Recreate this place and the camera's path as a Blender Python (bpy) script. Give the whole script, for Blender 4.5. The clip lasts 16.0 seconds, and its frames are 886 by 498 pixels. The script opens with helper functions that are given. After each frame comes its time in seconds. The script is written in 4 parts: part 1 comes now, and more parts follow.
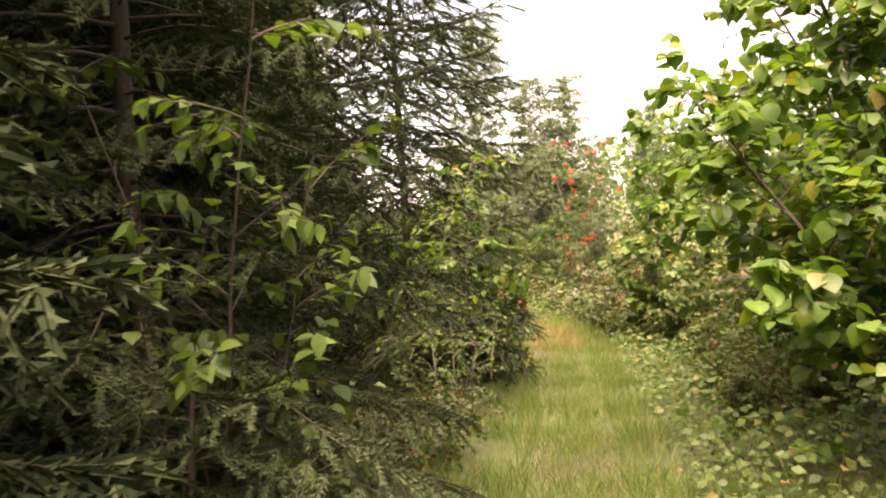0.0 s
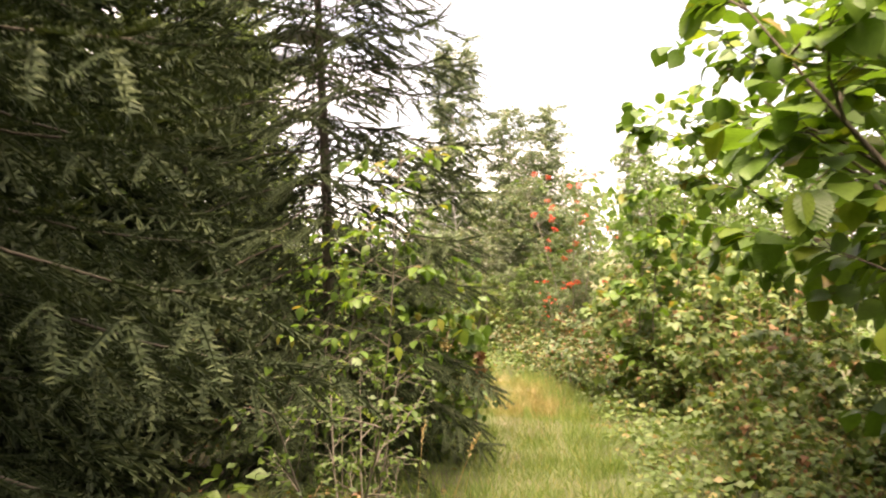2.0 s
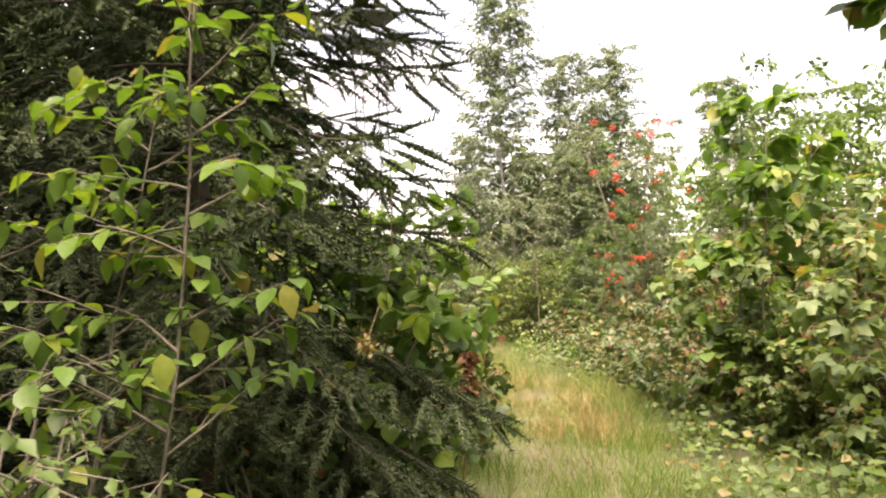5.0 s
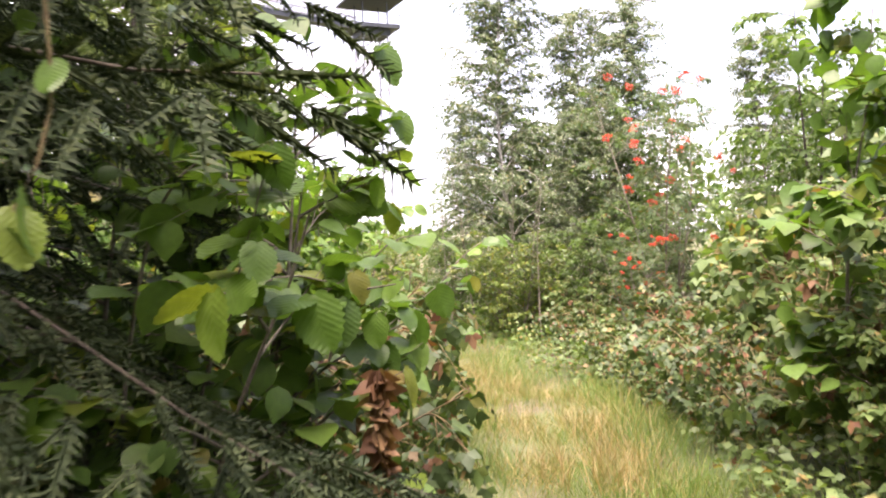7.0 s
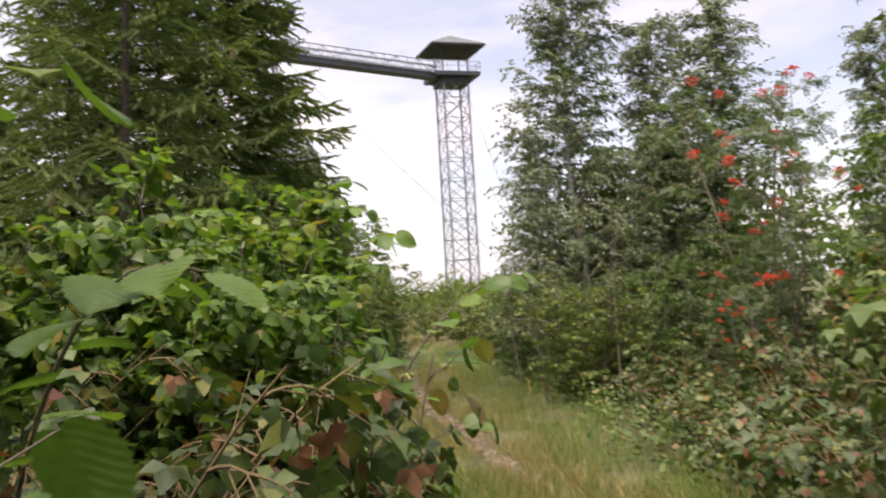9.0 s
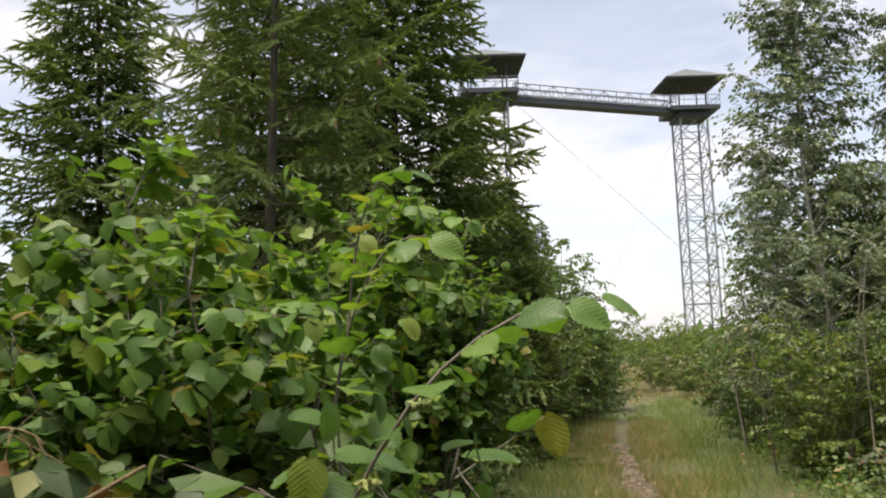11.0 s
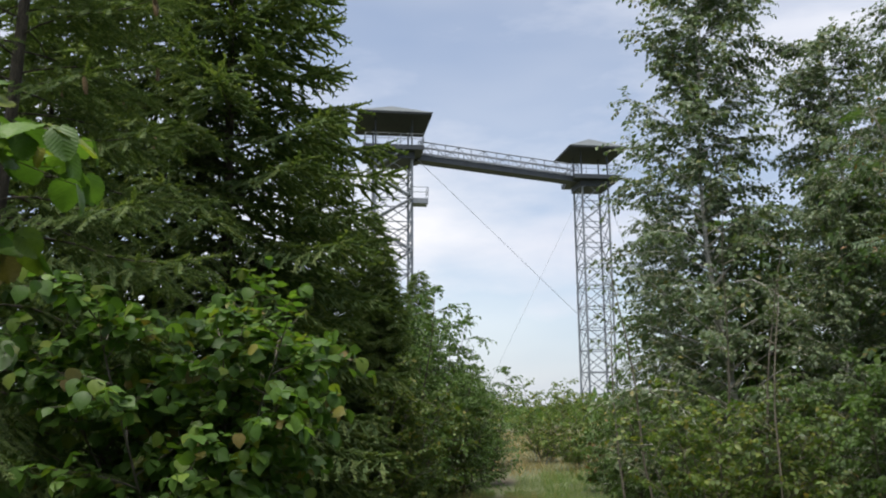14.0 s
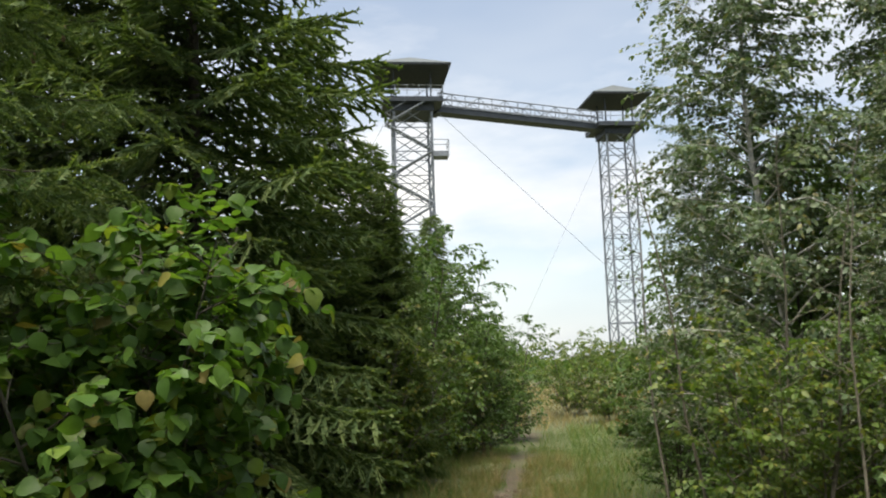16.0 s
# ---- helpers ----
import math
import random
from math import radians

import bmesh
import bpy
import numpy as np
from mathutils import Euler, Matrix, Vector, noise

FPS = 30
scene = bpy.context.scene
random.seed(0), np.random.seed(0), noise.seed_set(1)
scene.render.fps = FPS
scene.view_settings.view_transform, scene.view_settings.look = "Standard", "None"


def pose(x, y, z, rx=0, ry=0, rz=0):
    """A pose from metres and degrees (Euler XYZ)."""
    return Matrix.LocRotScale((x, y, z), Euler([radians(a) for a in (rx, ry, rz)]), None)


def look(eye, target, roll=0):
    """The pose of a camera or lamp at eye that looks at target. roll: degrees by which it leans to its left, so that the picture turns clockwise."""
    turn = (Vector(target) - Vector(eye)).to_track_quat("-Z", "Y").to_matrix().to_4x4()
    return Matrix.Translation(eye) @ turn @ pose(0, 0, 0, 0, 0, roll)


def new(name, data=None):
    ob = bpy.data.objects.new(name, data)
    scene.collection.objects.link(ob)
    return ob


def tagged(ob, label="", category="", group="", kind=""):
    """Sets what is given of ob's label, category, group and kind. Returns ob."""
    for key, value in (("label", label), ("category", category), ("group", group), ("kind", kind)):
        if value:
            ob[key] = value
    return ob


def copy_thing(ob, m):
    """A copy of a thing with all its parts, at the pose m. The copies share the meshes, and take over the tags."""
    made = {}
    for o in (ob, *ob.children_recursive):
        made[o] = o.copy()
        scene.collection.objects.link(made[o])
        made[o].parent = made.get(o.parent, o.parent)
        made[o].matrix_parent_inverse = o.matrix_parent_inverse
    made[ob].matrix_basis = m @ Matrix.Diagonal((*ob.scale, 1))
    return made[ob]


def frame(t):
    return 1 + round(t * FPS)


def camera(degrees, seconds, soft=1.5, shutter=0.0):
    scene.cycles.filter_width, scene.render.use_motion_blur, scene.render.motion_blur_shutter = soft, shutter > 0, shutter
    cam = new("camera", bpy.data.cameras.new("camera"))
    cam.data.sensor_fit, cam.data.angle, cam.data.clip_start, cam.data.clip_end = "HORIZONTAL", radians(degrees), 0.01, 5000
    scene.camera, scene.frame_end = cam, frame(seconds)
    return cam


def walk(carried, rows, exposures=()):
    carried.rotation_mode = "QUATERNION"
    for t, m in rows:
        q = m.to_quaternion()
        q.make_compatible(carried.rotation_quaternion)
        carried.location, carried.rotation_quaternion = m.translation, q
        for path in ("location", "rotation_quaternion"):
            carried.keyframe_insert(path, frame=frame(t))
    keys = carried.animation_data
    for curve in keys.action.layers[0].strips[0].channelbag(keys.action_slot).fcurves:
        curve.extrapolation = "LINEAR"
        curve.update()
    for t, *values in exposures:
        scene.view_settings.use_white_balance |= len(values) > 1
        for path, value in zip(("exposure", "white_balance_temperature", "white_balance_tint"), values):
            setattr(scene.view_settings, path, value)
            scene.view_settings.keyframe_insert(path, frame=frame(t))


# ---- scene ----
cam = camera(55.0, 16.0, soft=2.0, shutter=0.3)
PATH = [
    (0, (-0.005, -0.086, 1.494), (-0.008, 1.903, 1.285), -2.6),
    (0.5, (0.075, 0.398, 1.421), (0.122, 2.388, 1.225), -1.2),
    (1, (0.161, 0.871, 1.346), (0.438, 2.843, 1.159), 1.0),
    (1.5, (0.246, 1.349, 1.284), (0.422, 3.338, 1.17), -2.5),
    (2, (0.343, 1.753, 1.207), (0.379, 3.75, 1.108), -0.7),
    (2.5, (0.447, 2.283, 1.129), (0.416, 4.274, 0.943), 0.2),
    (3, (0.6, 2.822, 1.054), (0.532, 4.813, 0.884), -2.6),
    (3.2, (0.654, 3.014, 1.051), (0.583, 5.005, 0.885), -3.0),
    (5.3, (0.851, 4.49, 0.773), (0.68, 6.479, 0.648), -0.8),
    (5.5, (0.843, 4.666, 0.737), (0.63, 6.65, 0.594), -1.2),
    (6, (0.839, 5.185, 0.643), (0.665, 7.168, 0.447), -2.9),
    (6.5, (0.921, 5.615, 0.576), (0.849, 7.603, 0.369), -2.3),
    (7, (0.958, 6.048, 0.544), (0.81, 8.037, 0.402), -0.9),
    (7.5, (0.988, 6.516, 0.512), (0.89, 8.51, 0.39), -0.5),
    (8, (1.052, 6.901, 0.47), (0.925, 8.895, 0.394), -2.2),
    (8.5, (1.094, 7.316, 0.45), (0.967, 9.311, 0.381), -1.5),
    (9, (1.181, 7.646, 0.42), (0.826, 9.614, 0.398), -2.7),
    (9.2, (1.211, 7.819, 0.428), (0.776, 9.771, 0.444), -2.6),
    (11.3, (1.346, 9.114, 0.301), (0.459, 10.904, 0.406), -2.6),
    (11.5, (1.349, 9.244, 0.29), (0.507, 11.056, 0.375), -2.5),
    (12, (1.353, 9.614, 0.256), (0.642, 11.483, 0.304), -1.7),
    (12.5, (1.356, 9.912, 0.244), (0.683, 11.795, 0.307), -1.9),
    (13, (1.346, 10.151, 0.232), (0.669, 12.028, 0.362), -0.6),
    (13.5, (1.301, 10.401, 0.191), (0.645, 12.28, 0.38), 0.8),
    (14, (1.193, 10.638, 0.182), (0.53, 12.509, 0.426), -0.5),
    (14.5, (1.182, 10.91, 0.156), (0.481, 12.77, 0.377), -3.4),
    (15, (1.159, 11.163, 0.112), (0.441, 13.022, 0.273), -3.0),
    (15.5, (1.068, 11.487, 0.088), (0.379, 13.36, 0.212), -3.3),
    (16, (1.007, 11.706, 0.065), (0.282, 13.564, 0.209), -2.0),
]
TILT, SCALE = Matrix.Rotation(radians(3.5), 4, (math.cos(radians(19)), math.sin(radians(19)), 0)), 1.25


def level(m):
    """The path's pose, turned to true up and brought to true size about the first eye."""
    eye = Vector((0, 0, 1.5))
    turned = TILT @ m
    turned.translation = eye + SCALE * (TILT @ (m.translation - eye))
    return turned


EXPOSURES = [(0, 2.3, 8800, 25), (3, 2.5, 8600, 22), (5.5, 2.2, 7500, 24), (6.5, 2.55, 7000, 28), (7.5, 2.05, 6900, 28), (8.5, 1.15, 6900, 24), (9.2, 1.0, 7100, 19), (11.4, 0.88, 6800, 10), (13, 0.65, 6300, 9), (14.6, 0.5, 6200, 6), (15.4, 0.9, 6600, 4), (16, 0.8, 6600, 4)]
walk(cam, [(t, level(look(eye, target, roll))) for t, eye, target, roll in PATH], EXPOSURES)

# ---- light ----
world = bpy.data.worlds.new("sky")
scene.world = world
world.use_nodes = True
wn, wl = world.node_tree.nodes, world.node_tree.links
wn.clear()
w_out, w_bg = wn.new("ShaderNodeOutputWorld"), wn.new("ShaderNodeBackground")
w_sky = wn.new("ShaderNodeTexSky")
w_sky.sky_type, w_sky.sun_disc = "NISHITA", False
w_sky.sun_elevation, w_sky.sun_rotation = radians(71), radians(-169)
w_co = wn.new("ShaderNodeTexCoord")
w_map = wn.new("ShaderNodeMapping")
w_map.inputs["Scale"].default_value = (1.0, 1.0, 3.2)
w_map.inputs["Location"].default_value = (0.3, 0.15, 0.1)
w_n = wn.new("ShaderNodeTexNoise")
w_n.inputs["Scale"].default_value, w_n.inputs["Detail"].default_value, w_n.inputs["Roughness"].default_value = 2.3, 7, 0.55
w_ramp = wn.new("ShaderNodeValToRGB")
w_ramp.color_ramp.elements[0].position, w_ramp.color_ramp.elements[1].position = 0.44, 0.64
w_ramp.color_ramp.elements[0].color = (0.42, 0.42, 0.42, 1)
w_n2 = wn.new("ShaderNodeTexNoise")
w_n2.inputs["Scale"].default_value, w_n2.inputs["Detail"].default_value = 1.6, 4
w_cloud = wn.new("ShaderNodeValToRGB")
w_cloud.color_ramp.elements[0].position, w_cloud.color_ramp.elements[1].position = 0.35, 0.7
w_cloud.color_ramp.elements[0].color, w_cloud.color_ramp.elements[1].color = (4.3, 4.6, 5.6, 1), (7.8, 7.4, 7.3, 1)
w_mix = wn.new("ShaderNodeMix")
w_mix.data_type = "RGBA"
wl.new(w_co.outputs["Generated"], w_map.inputs["Vector"])
wl.new(w_map.outputs[0], w_n.inputs["Vector"])
wl.new(w_map.outputs[0], w_n2.inputs["Vector"])
wl.new(w_n.outputs["Fac"], w_ramp.inputs[0])
wl.new(w_n2.outputs["Fac"], w_cloud.inputs[0])
w_sep = wn.new("ShaderNodeSeparateXYZ")
wl.new(w_co.outputs["Generated"], w_sep.inputs[0])
w_low = wn.new("ShaderNodeMapRange")
w_low.inputs["From Min"].default_value, w_low.inputs["From Max"].default_value = 0.0, 0.3
w_low.inputs["To Min"].default_value, w_low.inputs["To Max"].default_value = 0.75, 0.0
wl.new(w_sep.outputs["Z"], w_low.inputs["Value"])
w_max = wn.new("ShaderNodeMath")
w_max.operation = "MAXIMUM"
wl.new(w_low.outputs[0], w_max.inputs[0])
wl.new(w_ramp.outputs[0], w_max.inputs[1])
wl.new(w_max.outputs[0], w_mix.inputs["Factor"])
wl.new(w_sky.outputs[0], w_mix.inputs["A"])
wl.new(w_cloud.outputs[0], w_mix.inputs["B"])
wl.new(w_mix.outputs["Result"], w_bg.inputs["Color"])
w_bg.inputs["Strength"].default_value = 0.10
wl.new(w_bg.outputs[0], w_out.inputs[0])
sun = new("sun", bpy.data.lights.new("sun", "SUN"))
sun.data.energy, sun.data.angle, sun.data.color = 4.6, radians(50), (1.0, 0.93, 0.8)
sun.matrix_world = look((-4, -20, 60), (0, 0, 0))

# ---- tools ----
rng = np.random.default_rng(11)


def unit(v):
    v = np.asarray(v, float)
    return v / np.maximum(np.linalg.norm(v, axis=-1, keepdims=True), 1e-9)


def solid(pieces):
    """Joins (verts, triangles) pieces to one."""
    vs, fs, n = [], [], 0
    for v, f in pieces:
        vs.append(v), fs.append(f + n)
        n += len(v)
    return np.concatenate(vs), np.concatenate(fs)


def mesh_of(name, vf, material, smooth=False):
    v, f = vf
    me = bpy.data.meshes.new(name)
    me.vertices.add(len(v))
    me.vertices.foreach_set("co", np.asarray(v, np.float32).ravel())
    me.loops.add(f.size)
    me.loops.foreach_set("vertex_index", np.asarray(f, np.int32).ravel())
    me.polygons.add(len(f))
    me.polygons.foreach_set("loop_start", np.arange(0, f.size, f.shape[1], dtype=np.int32))
    me.polygons.foreach_set("use_smooth", np.full(len(f), smooth != "flat"))
    me.update(calc_edges=True)
    me.materials.append(material)
    return me


def part(name, vf, material, parent=None, label="", smooth=False, kind=""):
    me = vf if isinstance(vf, bpy.types.Mesh) else mesh_of(name, vf, material, smooth)
    ob = new(name, me)
    ob.parent = parent
    return tagged(ob, label=label, kind=kind)


def thing(name, label, category, m, group="", kind=""):
    ob = new(name)
    ob.matrix_world = m
    return tagged(ob, label, category, group, kind)


def scatter(template, pos, way, normal, size):
    tv, tf = template
    pos, size = np.asarray(pos, float), np.asarray(size, float)
    y = unit(way)
    normal = np.asarray(normal, float)
    z = unit(normal - (normal * y).sum(-1, keepdims=True) * y)
    x = np.cross(y, z)
    v = pos[:, None] + size[:, None, None] * (tv[None, :, 0:1] * x[:, None] + tv[None, :, 1:2] * y[:, None] + tv[None, :, 2:3] * z[:, None])
    f = tf[None] + len(tv) * np.arange(len(pos))[:, None, None]
    return v.reshape(-1, 3), f.reshape(-1, tf.shape[1])


def tube(pts, r0, r1, sides=6):
    pts = np.asarray(pts, float)
    n = len(pts)
    tan = unit(np.gradient(pts, axis=0))
    ref = np.where(np.abs(tan[:, 2:3]) > 0.9, [[1.0, 0, 0]], [[0, 0, 1.0]])
    a = unit(np.cross(tan, ref))
    b = np.cross(tan, a)
    ang = np.arange(sides) * 2 * math.pi / sides
    rad = np.linspace(r0, r1, n)[:, None, None]
    v = pts[:, None] + rad * (np.cos(ang)[None, :, None] * a[:, None] + np.sin(ang)[None, :, None] * b[:, None])
    i = np.arange(n - 1)[:, None] * sides
    j, k = np.arange(sides)[None], (np.arange(sides)[None] + 1) % sides
    f = np.concatenate([np.stack([i + j, i + k, i + sides + k], -1).reshape(-1, 3), np.stack([i + j, i + sides + k, i + sides + j], -1).reshape(-1, 3)])
    return v.reshape(-1, 3), f


def stem(r, start, way, length, droop, wobble, n):
    d = unit(np.asarray(way, float))
    p = [np.asarray(start, float)]
    for _ in range(n):
        d = unit(d + r.normal(0, wobble, 3) + [0, 0, -droop / n])
        p.append(p[-1] + d * length / n)
    return np.array(p)


def along(pts, t):
    i = t * (len(pts) - 1)
    k = min(int(i), len(pts) - 2)
    return pts[k] + (pts[k + 1] - pts[k]) * (i - k), unit(pts[k + 1] - pts[k])


# ---- materials ----
def nodes_of(name):
    m = bpy.data.materials.new(name)
    m.use_nodes = True
    return m, m.node_tree.nodes, m.node_tree.links, m.node_tree.nodes["Principled BSDF"]


def ramp_of(n, stops):
    ramp = n.new("ShaderNodeValToRGB")
    el = ramp.color_ramp.elements
    while len(el) < len(stops):
        el.new(0.5)
    for e, (p, c) in zip(el, stops):
        e.position, e.color = p, (*c, 1)
    return ramp


def leaf_material(name, stops, through_light=0.35, rough=0.52, single=False, spots=60.0, sheen=0.42):
    """Leaves: each takes its own hue from stops, with blotches, a waxy coat and light that shines through."""
    m, n, l, bsdf = nodes_of(name)
    if single:
        pick = n.new("ShaderNodeObjectInfo").outputs["Random"]
    else:
        pick = n.new("ShaderNodeNewGeometry").outputs["Random Per Island"]
    ramp = ramp_of(n, stops)
    l.new(pick, ramp.inputs[0])
    co = n.new("ShaderNodeTexCoord")
    nz = n.new("ShaderNodeTexNoise")
    nz.inputs["Scale"].default_value, nz.inputs["Detail"].default_value = spots, 3
    l.new(co.outputs["Object"], nz.inputs["Vector"])
    hsv = n.new("ShaderNodeHueSaturation")
    rng_node = n.new("ShaderNodeMapRange")
    rng_node.inputs["To Min"].default_value, rng_node.inputs["To Max"].default_value = 0.7, 1.3
    l.new(nz.outputs["Fac"], rng_node.inputs["Value"])
    l.new(rng_node.outputs[0], hsv.inputs["Value"])
    l.new(ramp.outputs[0], hsv.inputs["Color"])
    l.new(hsv.outputs[0], bsdf.inputs["Base Color"])
    bsdf.inputs["Roughness"].default_value = rough
    bsdf.inputs["Specular IOR Level"].default_value = sheen
    if single:
        sep, side, ph, wave = n.new("ShaderNodeSeparateXYZ"), n.new("ShaderNodeMath"), n.new("ShaderNodeMath"), n.new("ShaderNodeMath")
        l.new(co.outputs["Object"], sep.inputs[0])
        side.operation, ph.operation, wave.operation = "ABSOLUTE", "MULTIPLY_ADD", "SINE"
        l.new(sep.outputs["X"], side.inputs[0])
        l.new(side.outputs[0], ph.inputs[0])
        ph.inputs[1].default_value = -0.85
        l.new(sep.outputs["Y"], ph.inputs[2])
        freq = n.new("ShaderNodeMath")
        freq.operation = "MULTIPLY"
        freq.inputs[1].default_value = 48.0
        l.new(ph.outputs[0], freq.inputs[0])
        l.new(freq.outputs[0], wave.inputs[0])
        vein = n.new("ShaderNodeBump")
        vein.inputs["Strength"].default_value, vein.inputs["Distance"].default_value = 0.14, 0.005
        l.new(wave.outputs[0], vein.inputs["Height"])
        l.new(vein.outputs[0], bsdf.inputs["Normal"])
    tr = n.new("ShaderNodeBsdfTranslucent")
    tint = n.new("ShaderNodeMix")
    tint.data_type, tint.blend_type = "RGBA", "MULTIPLY"
    tint.inputs["Factor"].default_value = 1.0
    tint.inputs["B"].default_value = (1.45, 1.55, 0.6, 1)
    l.new(hsv.outputs[0], tint.inputs["A"])
    l.new(tint.outputs["Result"], tr.inputs["Color"])
    mix = n.new("ShaderNodeMixShader")
    mix.inputs[0].default_value = through_light
    l.new(bsdf.outputs[0], mix.inputs[1])
    l.new(tr.outputs[0], mix.inputs[2])
    l.new(mix.outputs[0], n["Material Output"].inputs["Surface"])
    return m


def rough_material(name, a, b, scale, rough=0.85, bump=0.4, metal=0.0, stretch=(1, 1, 1)):
    m, n, l, bsdf = nodes_of(name)
    co, mp = n.new("ShaderNodeTexCoord"), n.new("ShaderNodeMapping")
    mp.inputs["Scale"].default_value = stretch
    l.new(co.outputs["Object"], mp.inputs["Vector"])
    n1, n2 = n.new("ShaderNodeTexNoise"), n.new("ShaderNodeTexNoise")
    n1.inputs["Scale"].default_value, n1.inputs["Detail"].default_value = scale, 6
    n2.inputs["Scale"].default_value, n2.inputs["Detail"].default_value = scale * 7, 4
    for x in (n1, n2):
        l.new(mp.outputs[0], x.inputs["Vector"])
    add = n.new("ShaderNodeMath")
    add.operation = "MULTIPLY_ADD"
    add.inputs[1].default_value = 0.5
    half = n.new("ShaderNodeMath")
    half.operation = "MULTIPLY"
    half.inputs[1].default_value = 0.5
    l.new(n2.outputs["Fac"], half.inputs[0])
    l.new(n1.outputs["Fac"], add.inputs[0])
    l.new(half.outputs[0], add.inputs[2])
    ramp = ramp_of(n, [(0.35, a), (0.65, b)])
    l.new(add.outputs[0], ramp.inputs[0])
    l.new(ramp.outputs[0], bsdf.inputs["Base Color"])
    bm_node = n.new("ShaderNodeBump")
    bm_node.inputs["Strength"].default_value, bm_node.inputs["Distance"].default_value = bump, 0.02
    l.new(add.outputs[0], bm_node.inputs["Height"])
    l.new(bm_node.outputs[0], bsdf.inputs["Normal"])
    bsdf.inputs["Roughness"].default_value, bsdf.inputs["Metallic"].default_value = rough, metal
    return m


HAZEL = [(0.0, (0.055, 0.11, 0.022)), (0.45, (0.08, 0.15, 0.03)), (0.8, (0.11, 0.19, 0.034)), (0.95, (0.16, 0.2, 0.03)), (1.0, (0.2, 0.15, 0.05))]
hazel_leaf = leaf_material("hazel_leaf", HAZEL, 0.38, rough=0.45)
hazel_leaf_single = leaf_material("hazel_leaf_single", HAZEL, 0.38, rough=0.42, single=True, spots=5.0)
bramble_leaf = leaf_material("bramble_leaf", [(0.0, (0.03, 0.052, 0.019)), (0.5, (0.046, 0.08, 0.024)), (0.8, (0.07, 0.112, 0.03)), (0.9, (0.13, 0.14, 0.035)), (0.96, (0.13, 0.055, 0.028)), (1.0, (0.1, 0.04, 0.025))], 0.25)
raspberry_leaf = leaf_material("raspberry_leaf", [(0.0, (0.055, 0.095, 0.03)), (0.5, (0.088, 0.138, 0.04)), (0.85, (0.12, 0.172, 0.056)), (0.93, (0.18, 0.18, 0.055)), (1.0, (0.22, 0.13, 0.06))], 0.32)
alder_leaf = leaf_material("alder_leaf", [(0.0, (0.045, 0.085, 0.02)), (0.6, (0.07, 0.125, 0.026)), (1.0, (0.105, 0.165, 0.035))], 0.35)
birch_leaf = leaf_material("birch_leaf", [(0.0, (0.065, 0.1, 0.052)), (0.6, (0.1, 0.14, 0.072)), (0.93, (0.14, 0.175, 0.085)), (1.0, (0.2, 0.17, 0.05))], 0.3, rough=0.35)
rowan_leaf = leaf_material("rowan_leaf", [(0.0, (0.045, 0.08, 0.04)), (0.6, (0.065, 0.11, 0.045)), (0.92, (0.1, 0.14, 0.05)), (1.0, (0.22, 0.1, 0.04))], 0.3)
yellow_leaf = leaf_material("willow_leaf", [(0.0, (0.07, 0.115, 0.025)), (0.6, (0.1, 0.15, 0.03)), (0.9, (0.15, 0.18, 0.035)), (1.0, (0.23, 0.2, 0.05))], 0.38)
dead_leaf = leaf_material("dead_leaf", [(0.0, (0.09, 0.04, 0.02)), (0.5, (0.15, 0.075, 0.035)), (1.0, (0.26, 0.16, 0.08))], 0.2, rough=0.7)
# One spruce green in two tones: darkened for shaded boughs, lightened for sunlit ones.
needle = leaf_material("shaded_spruce_needle", [(0.0, (0.024, 0.037, 0.018)), (0.6, (0.04, 0.058, 0.027)), (1.0, (0.075, 0.095, 0.046))], 0.1, rough=0.65, sheen=0.15)
needle_sunlit = leaf_material("sunlit_spruce_needle", [(0.0, (0.06, 0.095, 0.034)), (0.6, (0.11, 0.155, 0.055)), (1.0, (0.18, 0.215, 0.085))], 0.32, rough=0.6, sheen=0.2)
larch_needle = leaf_material("larch_needle", [(0.0, (0.05, 0.075, 0.035)), (1.0, (0.09, 0.11, 0.06))], 0.2, rough=0.55)
grass_green = leaf_material("grass_green", [(0.0, (0.06, 0.11, 0.025)), (0.5, (0.1, 0.17, 0.035)), (0.85, (0.15, 0.2, 0.05)), (1.0, (0.32, 0.27, 0.12))], 0.35, rough=0.5)
grass_straw = leaf_material("grass_straw", [(0.0, (0.09, 0.11, 0.033)), (0.3, (0.15, 0.13, 0.05)), (0.6, (0.25, 0.175, 0.08)), (0.85, (0.36, 0.265, 0.13)), (1.0, (0.45, 0.35, 0.19))], 0.3, rough=0.6)
berry_red = leaf_material("berry_red", [(0.0, (0.42, 0.03, 0.015)), (0.7, (0.55, 0.05, 0.02)), (1.0, (0.6, 0.1, 0.03))], 0.05, rough=0.3)
bark = rough_material("bark", (0.035, 0.027, 0.02), (0.1, 0.083, 0.064), 14, stretch=(1, 1, 0.3))
bark_grey = rough_material("hazel_bark", (0.07, 0.06, 0.045), (0.17, 0.15, 0.12), 22, stretch=(1, 1, 0.3))
birch_bark = rough_material("birch_bark", (0.2, 0.19, 0.17), (0.6, 0.58, 0.54), 9, stretch=(1, 1, 2.5))
cane = rough_material("cane_bark", (0.1, 0.06, 0.035), (0.2, 0.16, 0.07), 30)
galvanised = rough_material("galvanised_steel", (0.15, 0.165, 0.195), (0.25, 0.265, 0.3), 3, rough=0.55, bump=0.05, metal=0.3)
